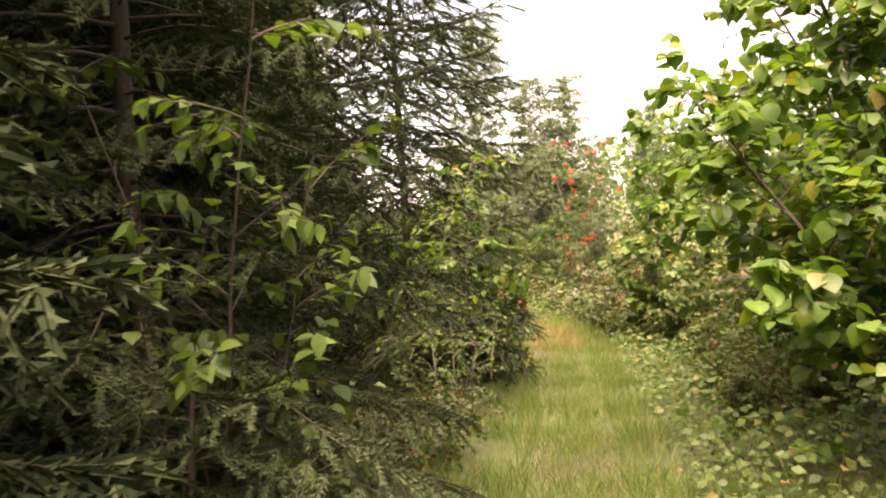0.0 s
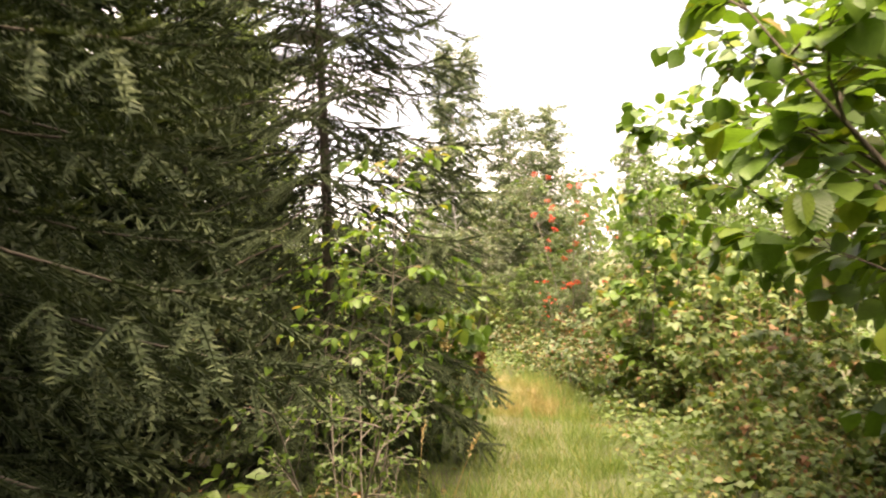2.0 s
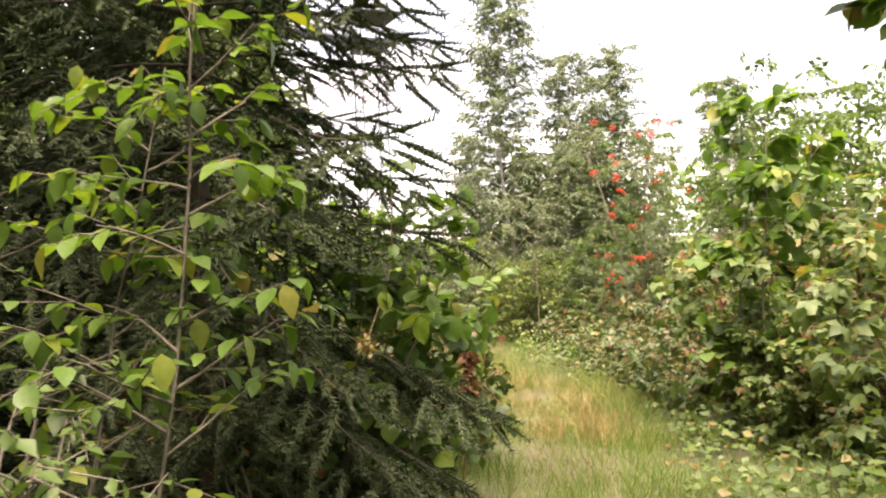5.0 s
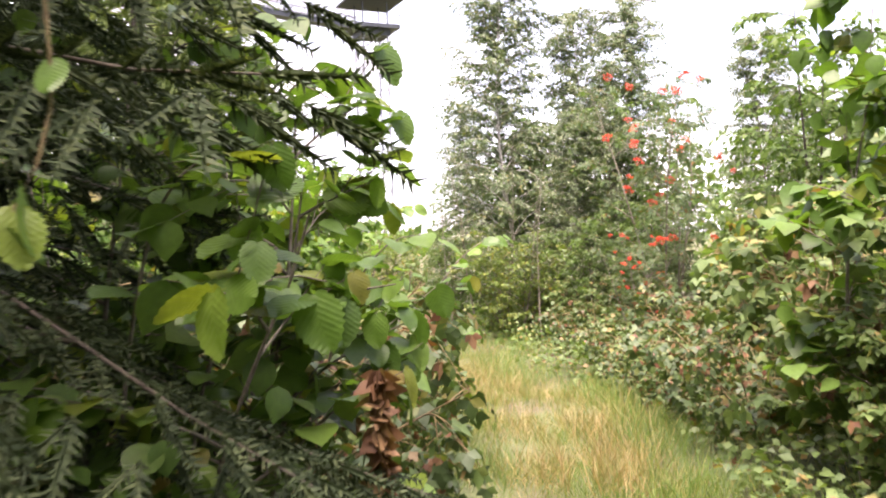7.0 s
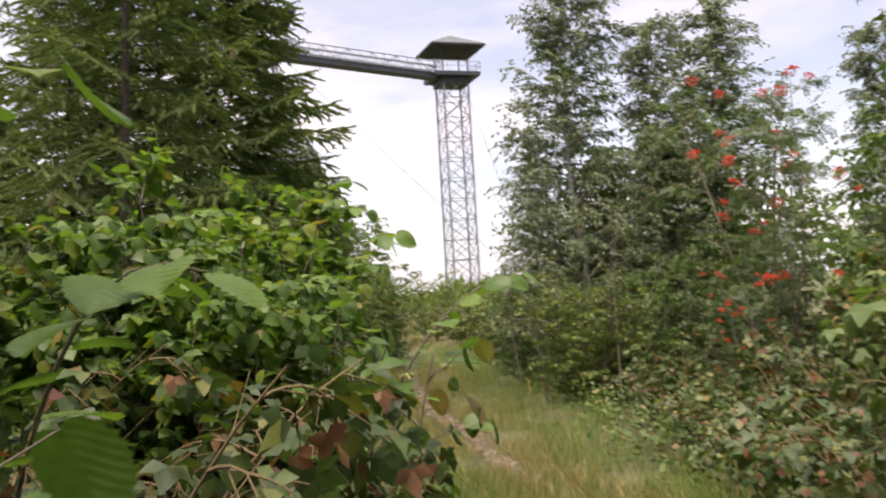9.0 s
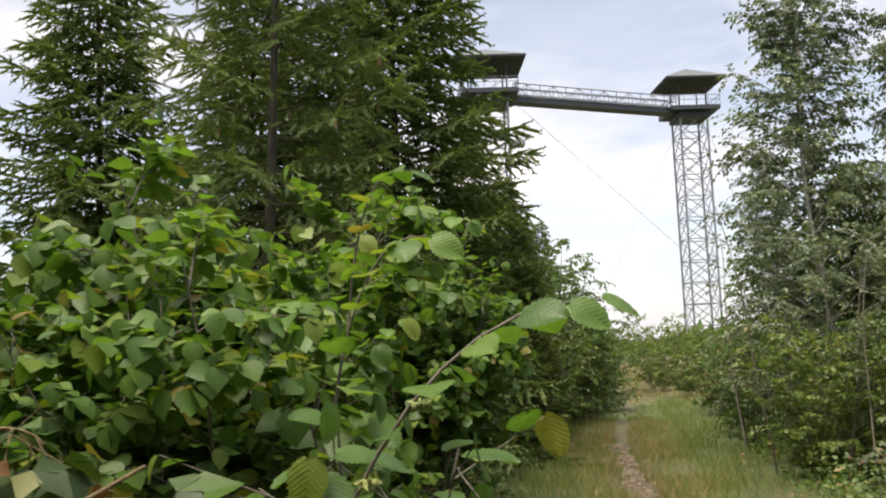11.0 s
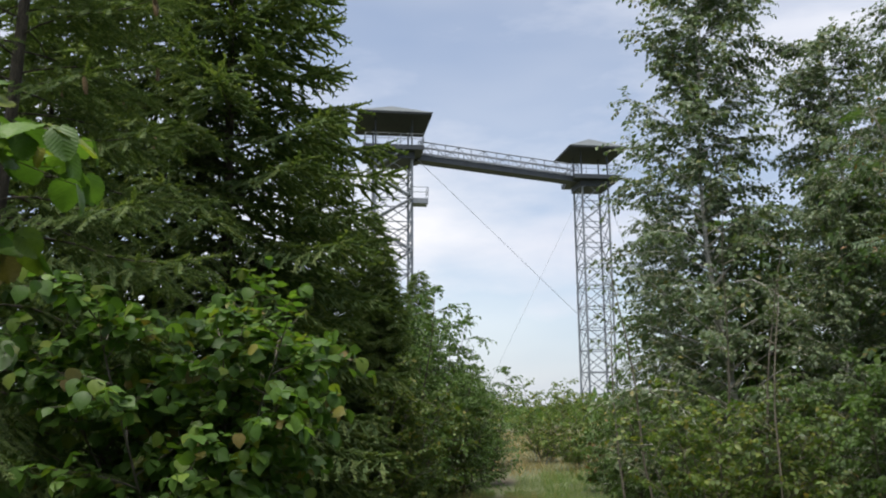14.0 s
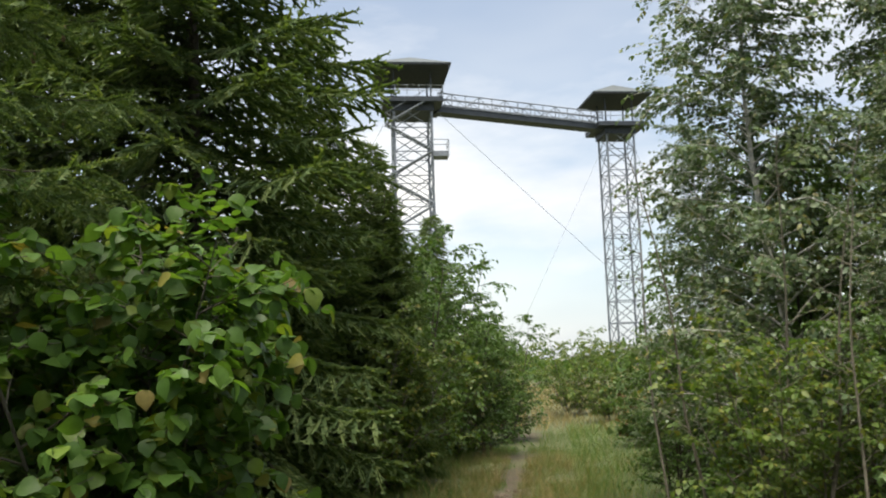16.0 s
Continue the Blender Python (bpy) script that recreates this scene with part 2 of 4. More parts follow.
dark_steel = rough_material("dark_steel", (0.028, 0.034, 0.045), (0.055, 0.062, 0.075), 2, rough=0.6, bump=0.05, metal=0.3)
roof_board = rough_material("dark_roof_boards", (0.022, 0.026, 0.034), (0.042, 0.047, 0.057), 4, rough=0.8, bump=0.1)
roof_sheet = rough_material("roof_sheet", (0.08, 0.09, 0.095), (0.14, 0.155, 0.16), 2, rough=0.5, bump=0.05, metal=0.3)
stone = rough_material("path_stone", (0.06, 0.043, 0.03), (0.2, 0.155, 0.115), 18)
cone_brown = rough_material("spruce_cone_scales", (0.12, 0.075, 0.035), (0.3, 0.21, 0.11), 90, rough=0.7)
husk_green = rough_material("hazelnut_husk", (0.16, 0.2, 0.05), (0.36, 0.38, 0.14), 60, rough=0.6)

# ---- ground ----
PATH_Y = (-20, 0, 4.4, 7, 9.5, 13, 15, 16.4, 17.7, 19, 21.5, 24, 34, 60)
PATH_X = (0, 0.1, 0.6, 1.0, 1.3, 1.6, 1.42, 0.95, 0.35, -0.1, -0.95, -1.75, -4.3, -12)
HALF_Y, HALF_W = (-20, 8, 13, 17, 21, 40), (0.5, 0.5, 0.6, 0.8, 1.2, 1.5)
LAND_Y, LAND_Z = (-400, -30, 0, 5, 10, 15, 20, 25, 40, 2000), (1.0, 0.5, 0.0, -0.33, -0.64, -0.84, -0.98, -1.03, -1.05, -1.05)


def path_x(y):
    return np.interp(y, PATH_Y, PATH_X)


def land(x, y):
    x, y = np.asarray(x, float), np.asarray(y, float)
    off = np.abs(x - path_x(y)) - np.interp(y, HALF_Y, HALF_W)
    near = np.clip(1 - (np.abs(x) + np.abs(y - 15)) / 120, 0, 1)
    bank = 0.10 * np.clip(off / 0.8, 0, 1)
    lumps = 0.04 * np.sin(2.1 * x + 0.7 * y) * np.cos(1.3 * y - 0.4 * x) + 0.02 * np.sin(5.3 * x - 2 * y) * np.sin(4.1 * y)
    return np.interp(y, LAND_Y, LAND_Z) + (bank + lumps) * near


def on_land(x, y, sink=0.04, turn=0.0, scale=1.0):
    return pose(x, y, float(land(x, y)) - sink, 0, 0, turn) @ Matrix.Scale(scale, 4)


def build_ground():
    xs = np.concatenate([-np.geomspace(2500, 9, 22), np.arange(-8.6, 9, 0.17), np.geomspace(9.2, 2500, 22)])
    ys = np.concatenate([-np.geomspace(2500, 5, 20), np.arange(-4.8, 38, 0.2), np.geomspace(38.5, 2500, 24)])
    gx, gy = np.meshgrid(xs, ys)
    v = np.stack([gx, gy, land(gx, gy)], -1).reshape(-1, 3)
    w = len(xs)
    i = (np.arange(len(ys) - 1)[:, None] * w + np.arange(w - 1)[None]).ravel()
    f = np.stack([i, i + 1, i + w + 1, i + w], -1)
    m, n, l, bsdf = nodes_of("woodland_soil")
    co = n.new("ShaderNodeTexCoord")
    n1, n2 = n.new("ShaderNodeTexNoise"), n.new("ShaderNodeTexNoise")
    n1.inputs["Scale"].default_value, n1.inputs["Detail"].default_value = 1.4, 6
    n2.inputs["Scale"].default_value, n2.inputs["Detail"].default_value = 26, 5
    l.new(co.outputs["Object"], n1.inputs["Vector"]), l.new(co.outputs["Object"], n2.inputs["Vector"])
    litter = ramp_of(n, [(0.3, (0.03, 0.027, 0.018)), (0.5, (0.06, 0.05, 0.03)), (0.7, (0.06, 0.075, 0.025))])
    worn = ramp_of(n, [(0.3, (0.06, 0.066, 0.028)), (0.5, (0.095, 0.095, 0.042)), (0.7, (0.06, 0.085, 0.026))])
    for r_ in (litter, worn):
        l.new(n2.outputs["Fac"], r_.inputs[0])
    at = n.new("ShaderNodeAttribute")
    at.attribute_name = "worn"
    moss = ramp_of(n, [(0.3, (0.035, 0.05, 0.018)), (0.5, (0.06, 0.085, 0.026)), (0.7, (0.1, 0.115, 0.045))])
    l.new(n2.outputs["Fac"], moss.inputs[0])
    cover = ramp_of(n, [(0.4, (0, 0, 0)), (0.55, (1, 1, 1))])
    l.new(n1.outputs["Fac"], cover.inputs[0])
    floor_mix = n.new("ShaderNodeMix")
    floor_mix.data_type = "RGBA"
    l.new(cover.outputs[0], floor_mix.inputs["Factor"])
    l.new(litter.outputs[0], floor_mix.inputs["A"]), l.new(moss.outputs[0], floor_mix.inputs["B"])
    mix = n.new("ShaderNodeMix")
    mix.data_type = "RGBA"
    l.new(at.outputs["Fac"], mix.inputs["Factor"])
    l.new(floor_mix.outputs["Result"], mix.inputs["A"]), l.new(worn.outputs[0], mix.inputs["B"])
    earth = ramp_of(n, [(0.35, (0.04, 0.029, 0.02)), (0.65, (0.11, 0.08, 0.054))])
    l.new(n2.outputs["Fac"], earth.inputs[0])
    at2 = n.new("ShaderNodeAttribute")
    at2.attribute_name = "trodden"
    mix2 = n.new("ShaderNodeMix")
    mix2.data_type = "RGBA"
    l.new(at2.outputs["Fac"], mix2.inputs["Factor"])
    l.new(mix.outputs["Result"], mix2.inputs["A"]), l.new(earth.outputs[0], mix2.inputs["B"])
    l.new(mix2.outputs["Result"], bsdf.inputs["Base Color"])
    bp = n.new("ShaderNodeBump")
    bp.inputs["Strength"].default_value, bp.inputs["Distance"].default_value = 0.7, 0.03
    l.new(n2.outputs["Fac"], bp.inputs["Height"]), l.new(bp.outputs[0], bsdf.inputs["Normal"])
    bsdf.inputs["Roughness"].default_value = 0.95
    me = mesh_of("ground", (v, f), m, True)
    wear = me.attributes.new("worn", "FLOAT", "POINT")
    off = np.abs(v[:, 0] - path_x(v[:, 1])) / np.interp(v[:, 1], HALF_Y, HALF_W)
    field = np.clip((v[:, 1] - 31) / 6, 0, 1)
    wear.data.foreach_set("value", np.maximum(np.clip(1.35 - off, 0, 0.85), field).astype(np.float32))
    bare = me.attributes.new("trodden", "FLOAT", "POINT")
    mid = np.abs(v[:, 0] - path_x(v[:, 1])) / 0.3
    strip = np.clip(1.5 - mid, 0, 1) * np.clip((v[:, 1] - 15) / 3, 0, 1) * np.clip((29 - v[:, 1]) / 3, 0, 1)
    strip *= 0.35 + 0.65 * (np.sin(4.1 * v[:, 1]) * np.sin(2.3 * v[:, 1] + 7 * v[:, 0]) > -0.25)
    patches = np.clip(1.6 - 1.2 * mid, 0, 0.7) * (np.sin(2.3 * v[:, 1]) * np.sin(1.1 * v[:, 1] + 1) > 0.2)
    bare.data.foreach_set("value", np.maximum(strip, patches).astype(np.float32))
    tagged(new("ground", me), "woodland ground of leaf litter with a worn grassy path", "ground", kind="structure")


build_ground()


# ---- leaf shapes: length along y, 1 long, stalk at the origin ----
def outline_leaf(widths, cup, bend):
    """A leaf of paired edge points on a midrib; widths from base to tip."""
    n = len(widths) + 1
    v = [(0, 0, 0)]
    f = []
    for k, w in enumerate(widths):
        t = (k + 1) / (n + 0.0)
        z = -bend * t * t
        v += [(0, t, z), (-w, t - 0.05, z + cup * w), (w, t - 0.05, z + cup * w)]
    v.append((0, 1.0, -bend))
    tip = len(v) - 1
    f += [(0, 1, 2), (0, 3, 1)]
    for k in range(len(widths) - 1):
        a = 1 + 3 * k
        f += [(a, a + 3, a + 4), (a, a + 4, a + 1), (a, a + 2, a + 5), (a, a + 5, a + 3)]
    a = 1 + 3 * (len(widths) - 1)
    f += [(a, tip, a + 1), (a, a + 2, tip)]
    return np.array(v, float), np.array(f)


def placed(leaf, x, y, turn, size):
    c, s = math.cos(turn), math.sin(turn)
    v = leaf[0] * size
    return np.stack([v[:, 0] * c - v[:, 1] * s + x, v[:, 0] * s + v[:, 1] * c + y, v[:, 2]], -1), leaf[1]


round_leaf = outline_leaf((0.3, 0.42, 0.45, 0.4, 0.22), 0.2, 0.22)


def hazel_blade():
    """A near-round hazel leaf: heart-shaped base, toothed edge, a short drawn-out tip, ribs pleated between side veins, on a stalk."""
    rows, cols = 18, 3
    v, f = [], []
    for k in range(rows + 1):
        t = k / rows
        w = 0.47 * math.sin(math.pi * min(1, t * 0.97 + 0.015) ** 0.82) ** 0.62 * (1 if t < 0.86 else 1 - 2.2 * (t - 0.86))
        tooth = 0.028 * (1 if k % 2 else -1) * (0 < k < rows)
        for j in range(-cols, cols + 1):
            u = j / cols
            x = u * (w + tooth * (abs(j) == cols))
            y = t - 0.16 * abs(u) ** 1.3 * (0.6 - t) + 0.03 * (abs(u) - 0.5)
            z = 0.13 * abs(x) - 0.24 * t * t + 0.014 * math.sin(2 * math.pi * (t * 8 - abs(u) * 2.2)) * abs(u) + 0.02 * math.sin(5 * t + 3 * u)
            v.append((x, y, z))
    n = 2 * cols + 1
    for k in range(rows):
        for j in range(n - 1):
            a = k * n + j
            f += [(a, a + 1, a + n + 1), (a, a + n + 1, a + n)]
    return solid([(np.array(v, float), np.array(f)), tube([(0, -0.16, 0.03), (0, -0.06, 0.01), (0, 0.1, 0)], 0.011, 0.008, 3)])
small_leaf = outline_leaf((0.3,), 0.3, 0.15)
oval_leaf = outline_leaf((0.24, 0.31, 0.2), 0.25, 0.2)
narrow_leaf = outline_leaf((0.17,), 0.3, 0.12)
broad_leaf = outline_leaf((0.36,), 0.25, 0.2)
trifoliate = solid([placed(broad_leaf, 0, 0.4, 0, 0.62), placed(broad_leaf, 0, 0.38, 1.15, 0.5), placed(broad_leaf, 0, 0.38, -1.15, 0.5)])
pinnate = solid([placed(narrow_leaf, 0, 0.92, 0, 0.3)] + [placed(narrow_leaf, 0, 0.2 + 0.14 * k, s * 1.05, 0.33) for k in range(4) for s in (-1, 1)])
thin_blade = (np.array([(-0.5, 0, 0), (0.5, 0, 0), (-0.35, 0.5, 0.04), (0.35, 0.5, 0.04), (0, 1, 0.3)], float) * (0.016, 1, 1), np.array([(0, 1, 3), (0, 3, 2), (2, 3, 4)]))
blade = (np.array([(-0.5, 0, 0), (0.5, 0, 0), (-0.4, 0.45, 0.03), (0.4, 0.45, 0.03), (0, 1, 0.22)], float) * (0.035, 1, 1), np.array([(0, 1, 3), (0, 3, 2), (2, 3, 4)]))


def twig_of_needles(r, count, reach, width, core):
    """A spruce shoot: a slim green core set all round with needles."""
    v = [(0, 0, 0), (core, 0.4, 0), (-core, 0.4, 0), (0, 0.4, core), (0, 0.4, -core), (0, 1, 0)]
    f = [(0, 1, 2), (1, 5, 2), (0, 3, 4), (3, 5, 4)]
    for k in range(count):
        t = 0.02 + 0.95 * k / count
        a = k * 2.4 + r.uniform(-0.3, 0.3)
        out = np.array([math.cos(a), 0.6, math.sin(a) * 0.7])
        out = out / np.linalg.norm(out) * reach * r.uniform(0.8, 1.1)
        side = np.array([-0.4 * math.sin(a), 1.0, 0.4 * math.cos(a)]) * width
        p = np.array([0, t, 0])
        n = len(v)
        v += [tuple(p - side), tuple(p + side), tuple(p + out)]
        f.append((n, n + 1, n + 2))
    return np.array(v, float), np.array(f)


hazel_leaf_blade = hazel_blade()
fine_twig = twig_of_needles(rng, 46, 0.155, 0.024, 0.045)
coarse_twig = twig_of_needles(rng, 9, 0.19, 0.058, 0.065)


# ---- plants ----
WALK_Y = (-30, 0, 3, 6, 9, 11.5, 12.8, 13.4, 14.7, 16, 60)
WALK_X = (0, 0, 0.65, 1.03, 1.33, 1.66, 1.66, 1.47, 1.22, 1.0, -12)


def in_the_way(p, m, gap):
    """Which of the points p, in the plant's own space, stand in the lane that walkers keep open."""
    a = np.array(m)
    w = np.atleast_2d(p) @ a[:3, :3].T + a[:3, 3]
    return (np.abs(w[:, 0] - np.interp(w[:, 1], WALK_Y, WALK_X)) < gap) & (w[:, 1] < 17)


def cone_shape():
    """A hanging spruce cone of overlapping scales, 1 long, its stalk at the origin."""
    rows, sides = 13, 9
    scale_leaf = (np.array([(-0.055, 0, 0), (0.055, 0, 0), (0, 0.1, 0.025), (0, 0.03, 0.03)], float), np.array([(0, 1, 3), (1, 2, 3), (2, 0, 3)]))
    t = np.repeat((np.arange(rows) + 0.5) / rows, sides)
    a = np.tile(np.arange(sides) * 2 * math.pi / sides, rows) + np.repeat(np.arange(rows) * 0.35, sides)
    rad = 0.1 * np.sin(math.pi * (0.12 + 0.8 * t)) ** 0.6
    out = np.stack([np.cos(a), np.sin(a), np.zeros_like(a)], -1)
    pos = out * rad[:, None] - np.stack([0 * t, 0 * t, 0.06 + 0.9 * t], -1)
    core = tube([(0, 0, 0), (0, 0, -0.1), (0, 0, -0.5), (0, 0, -0.98)], 0.06, 0.05, 7)
    return solid([core, scatter(scale_leaf, pos, out * 0.35 - [0, 0, 1.0], out, np.ones(len(t)))])


def spruce(name, m, height, radius, seed, twig, label, branches=120, low=0.03, bare_top=0.0, leafmat=None, dense=1.0, tsize=1.0, gap=0.0, ahead=1.0, bare=0.06, spacing=0.085, cones=0):
    """A conifer of drooping boughs; ahead: how long the boughs grow towards its crowded +y side; bare: how much of a bough next to the trunk has no needles."""
    r = np.random.default_rng(seed)
    tree = thing(name, label, "tree", m)
    pts = stem(r, (0, 0, 0), (0, 0, 1), height, 0, 0.012, 12)
    part("trunk", tube(pts, 0.007 * height + 0.01, 0.008, 9), bark, tree, "grey-brown scaly trunk", True)
    wood, P, D, N, S, tips = [], [], [], [], [], []
    golden = 2.39996
    for b in range(branches):
        t = low + (0.985 - low) * (b / branches) ** 1.05
        o, _ = along(pts, t)
        a = b * golden + r.uniform(-0.3, 0.3)
        length = (radius * (1 - t) ** 0.75 + 0.12) * r.uniform(0.7, 1.15)
        out = np.array([math.cos(a), math.sin(a), 0.0])
        if (m.to_3x3() @ Vector(out)).y > 0.25:
            length *= ahead
        lift = -0.3 + 1.2 * t if t < 0.5 else 0.6 * t
        br = [o]
        d = unit(out + [0, 0, lift])
        for k in range(7):
            d = unit(d + [0, 0, (-0.11 if k < 4 else 0.12)] + r.normal(0, 0.03, 3))
            br.append(br[-1] + d * length / 7)
        br = np.array(br)
        if gap:
            bad = in_the_way(br, m, gap)
            if bad.any():
                br = br[:max(3, int(np.argmax(bad)))]
                length *= len(br) / 8
        wood.append(tube(br, 0.003 + 0.0045 * length, 0.002, 4))
        if t > 0.2:
            tips.append(br[-2])
        if t > 1 - bare_top and r.random() < 0.55:
            continue
        inner = bare * (1.15 - 0.6 * t)
        count = max(4, int(length * 11 * dense * (1.06 - inner)))
        for k in range(count):
            u = inner + (1 - inner) * (k + 0.5) / count
            p, d = along(br, u)
            side = unit(np.cross(d, [0, 0, 1])) * (1 if k % 2 else -1)
            ln = (0.12 + 0.42 * min(1, length) * (1.05 - u)) * r.uniform(0.7, 1.2)
            sub = stem(r, p, unit(0.8 * side + 0.6 * d + [0, 0, -0.12]), ln, 0.45, 0.04, 3)
            P.append(p), D.append(unit(d + 0.5 * side + [0, 0, 0.05] + r.normal(0, 0.1, 3))), N.append(np.array([0, 0, 1.0])), S.append(r.uniform(0.13, 0.2) * tsize)
            steps = max(2, int(ln / (spacing * tsize)))
            for q in range(steps):
                pp, dd = along(sub, (q + 0.3) / steps)
                s2 = unit(np.cross(dd, [0, 0, 1])) * (1 if q % 2 else -1)
                P.append(pp), D.append(unit(dd + 0.75 * s2 + [0, 0, -0.16] + r.normal(0, 0.1, 3)))
                N.append(np.array([0, 0, 1]) + r.normal(0, 0.2, 3)), S.append(r.uniform(0.11, 0.2) * tsize)
            P.append(sub[-2]), D.append(unit(sub[-1] - sub[-2])), N.append(np.array([0, 0, 1.0])), S.append(0.2 * tsize)
        P.append(br[-2]), D.append(unit(br[-1] - br[-2])), N.append(np.array([0, 0, 1.0])), S.append(0.22)
    P, D, N, S = np.array(P), np.array(D), np.array(N), np.array(S)
    if gap:
        ok = ~in_the_way(P, m, gap)
        P, D, N, S = P[ok], D[ok], N[ok], S[ok]
    part("branchwork", solid(wood), bark, tree, "thin dry brown branches", True, "stuff")
    part("crown", scatter(twig, P, D, N, S), leafmat or needle, tree, "drooping needle sprays", kind="stuff")
    if cones:
        me = mesh_of("cone", cone_shape(), cone_brown)
        for k in r.permutation(len(tips))[:cones]:
            ob = part("cone", me, None, tree, "hanging pale brown cone")
            ob.matrix_local = pose(*tips[k], r.uniform(-14, 14), r.uniform(-14, 14), r.uniform(0, 360)) @ Matrix.Scale(r.uniform(0.1, 0.14), 4)
    return tree


def leafy(name, m, label, seed, stems, height, lean, limbs, limb_len, twigs, twig_len, step, leaf, size, leafmat, barkmat,
          category="bush", girth=0.012, droop=0.25, face=0.45, low=0.15, rise=0.5, group="", crown="leafy crown", gap=0.0, singles=0, ways=None, dead=0.0):
    """A bush or tree: stems, limbs on them, twigs on those, and leaves set along the twigs. ways: the stems' leanings (x, y), else all round."""
    r = np.random.default_rng(seed)
    plant = thing(name, label, category, m, group)
    wood, P, D, N, S = [], [], [], [], []
    for s in range(stems):
        a = s * 2.4 + r.uniform(-0.5, 0.5)
        k = lean * r.uniform(0.5, 1.2)
        kx, ky = ways[s] if ways else (k * math.cos(a), k * math.sin(a))
        h = height * r.uniform(0.72, 1.05) if stems > 1 else height
        main = stem(r, (0.05 * stems ** 0.5 * math.cos(a), 0.05 * stems ** 0.5 * math.sin(a), 0), (kx, ky, 1), h, droop * 0.5, 0.05, 9)
        if gap and in_the_way(main, m, gap).any():
            main = main[:max(3, int(np.argmax(in_the_way(main, m, gap))))]
        part("stem" if stems > 1 else "trunk", tube(main, girth * h * 0.6 + 0.004, 0.003, 7), barkmat, plant, smooth=True)
        for b in range(limbs):
            t = low + (0.98 - low) * (b + r.random()) / limbs
            o, d = along(main, t)
            az = b * 2.4 + r.uniform(-0.6, 0.6)
            ln = limb_len * (1 - 0.65 * t) * r.uniform(0.7, 1.2)
            limb = stem(r, o, unit(np.array([math.cos(az), math.sin(az), rise * r.uniform(0.5, 1.5)]) + 0.3 * d), ln, droop, 0.07, 5)
            if gap and in_the_way(limb, m, gap).any():
                continue
            wood.append(tube(limb, 0.003 + 0.008 * ln, 0.002, 4))
            for w in range(twigs):
                u = 0.15 + 0.85 * (w + r.random()) / twigs
                p, dd = along(limb, min(u, 1))
                tw = stem(r, p, unit(dd + r.normal(0, 0.55, 3) * [1, 1, 0.6]), twig_len * r.uniform(0.6, 1.2), droop, 0.08, 3)
                if gap and in_the_way(tw, m, gap).any():
                    continue
                wood.append(tube(tw[[0, -1]], 0.0028, 0.0014, 3))
                cnt = max(2, int(twig_len / step))
                for q in range(cnt):
                    pp, td = along(tw, (q + 0.6) / cnt * 0.97)
                    sd = unit(np.cross(td, [0, 0, 1.0]) + 1e-6) * (1 if q % 2 else -1)
                    P.append(pp), D.append(unit(0.8 * sd + 0.55 * td + [0, 0, -0.25] + r.normal(0, 0.22, 3)))
                    N.append(np.array([0, 0, 1.0]) + r.normal(0, face, 3)), S.append(size * r.uniform(0.6, 1.2))
                P.append(tw[-1]), D.append(unit(tw[-1] - tw[-2] + [0, 0, -0.2])), N.append(np.array([0, 0, 1.0]) + r.normal(0, face, 3)), S.append(size * r.uniform(0.7, 1.1))
    part("branchwork", solid(wood), barkmat, plant, "thin branching twigs", kind="stuff")
    P, D, N, S = np.array(P), np.array(D), np.array(N), np.array(S)
    if gap:
        ok = ~in_the_way(P + D * S[:, None], m, gap)
        P, D, N, S = P[ok], D[ok], N[ok], S[ok]
    if dead:
        gone = r.random(len(P)) < dead
        part("withered_leaf_mass", scatter(leaf, P[gone], D[gone] + [0, 0, -0.8], N[gone] + r.normal(0, 1, (gone.sum(), 3)), S[gone] * 0.9), dead_leaf, plant, "withered brown leaves", kind="stuff")
        P, D, N, S = P[~gone], D[~gone], N[~gone], S[~gone]
    if singles:
        a = np.array(m)
        w = P @ a[:3, :3].T + a[:3, 3]
        order = np.argsort(np.abs(w[:, 0] - np.interp(w[:, 1], WALK_Y, WALK_X)) + 0.3 * np.abs(w[:, 2] - 1))
        me = mesh_of("leaf", hazel_leaf_blade, hazel_leaf_single, True)
        for i in order[:singles]:
            y = unit(D[i])
            z = unit(N[i] - N[i].dot(y) * y)
            x = np.cross(y, z)
            ob = part("leaf", me, None, plant)
            ob.matrix_local = Matrix([[*(S[i] * c for c in (x[k], y[k], z[k])), P[i][k]] for k in range(3)] + [[0, 0, 0, 1]])
        rest = order[singles:]
        P, D, N, S = P[rest], D[rest], N[rest], S[rest]
    part("crown", scatter(leaf, P, D, N, S), leafmat, plant, crown, kind="stuff")
    return plant

# ---- the large trees ----
spruce("spruce_tree", on_land(-1.65, 4.3, turn=20), 7.8, 2.4, 3, fine_twig, "dark spruce with drooping boughs close beside the path", 205, low=0.075, gap=0.66, bare=0.22, tsize=1.2, spacing=0.1)
spruce("spruce_tree", on_land(-0.45, 9.5, turn=80), 7.4, 2.05, 5, fine_twig, "dense dark spruce with low boughs over the path's edge", 210, low=0.04, gap=0.42, ahead=0.55, bare=0.2, tsize=1.2, spacing=0.1)
cone_spruce = spruce("spruce_tree", on_land(-3.4, 17.7, turn=150), 8.5, 2.0, 17, fine_twig, "dark green spruce hung with pale brown cones", 130, low=0.1, bare=0.15, tsize=1.3, spacing=0.1, leafmat=needle_sunlit, cones=48)
s3 = spruce("spruce_tree", on_land(-3.95, 21.6, turn=10), 10.6, 2.35, 8, coarse_twig, "tall dark green spruce with a pointed top", 190, low=0.04, tsize=2.0, dense=1.0, leafmat=needle_sunlit)
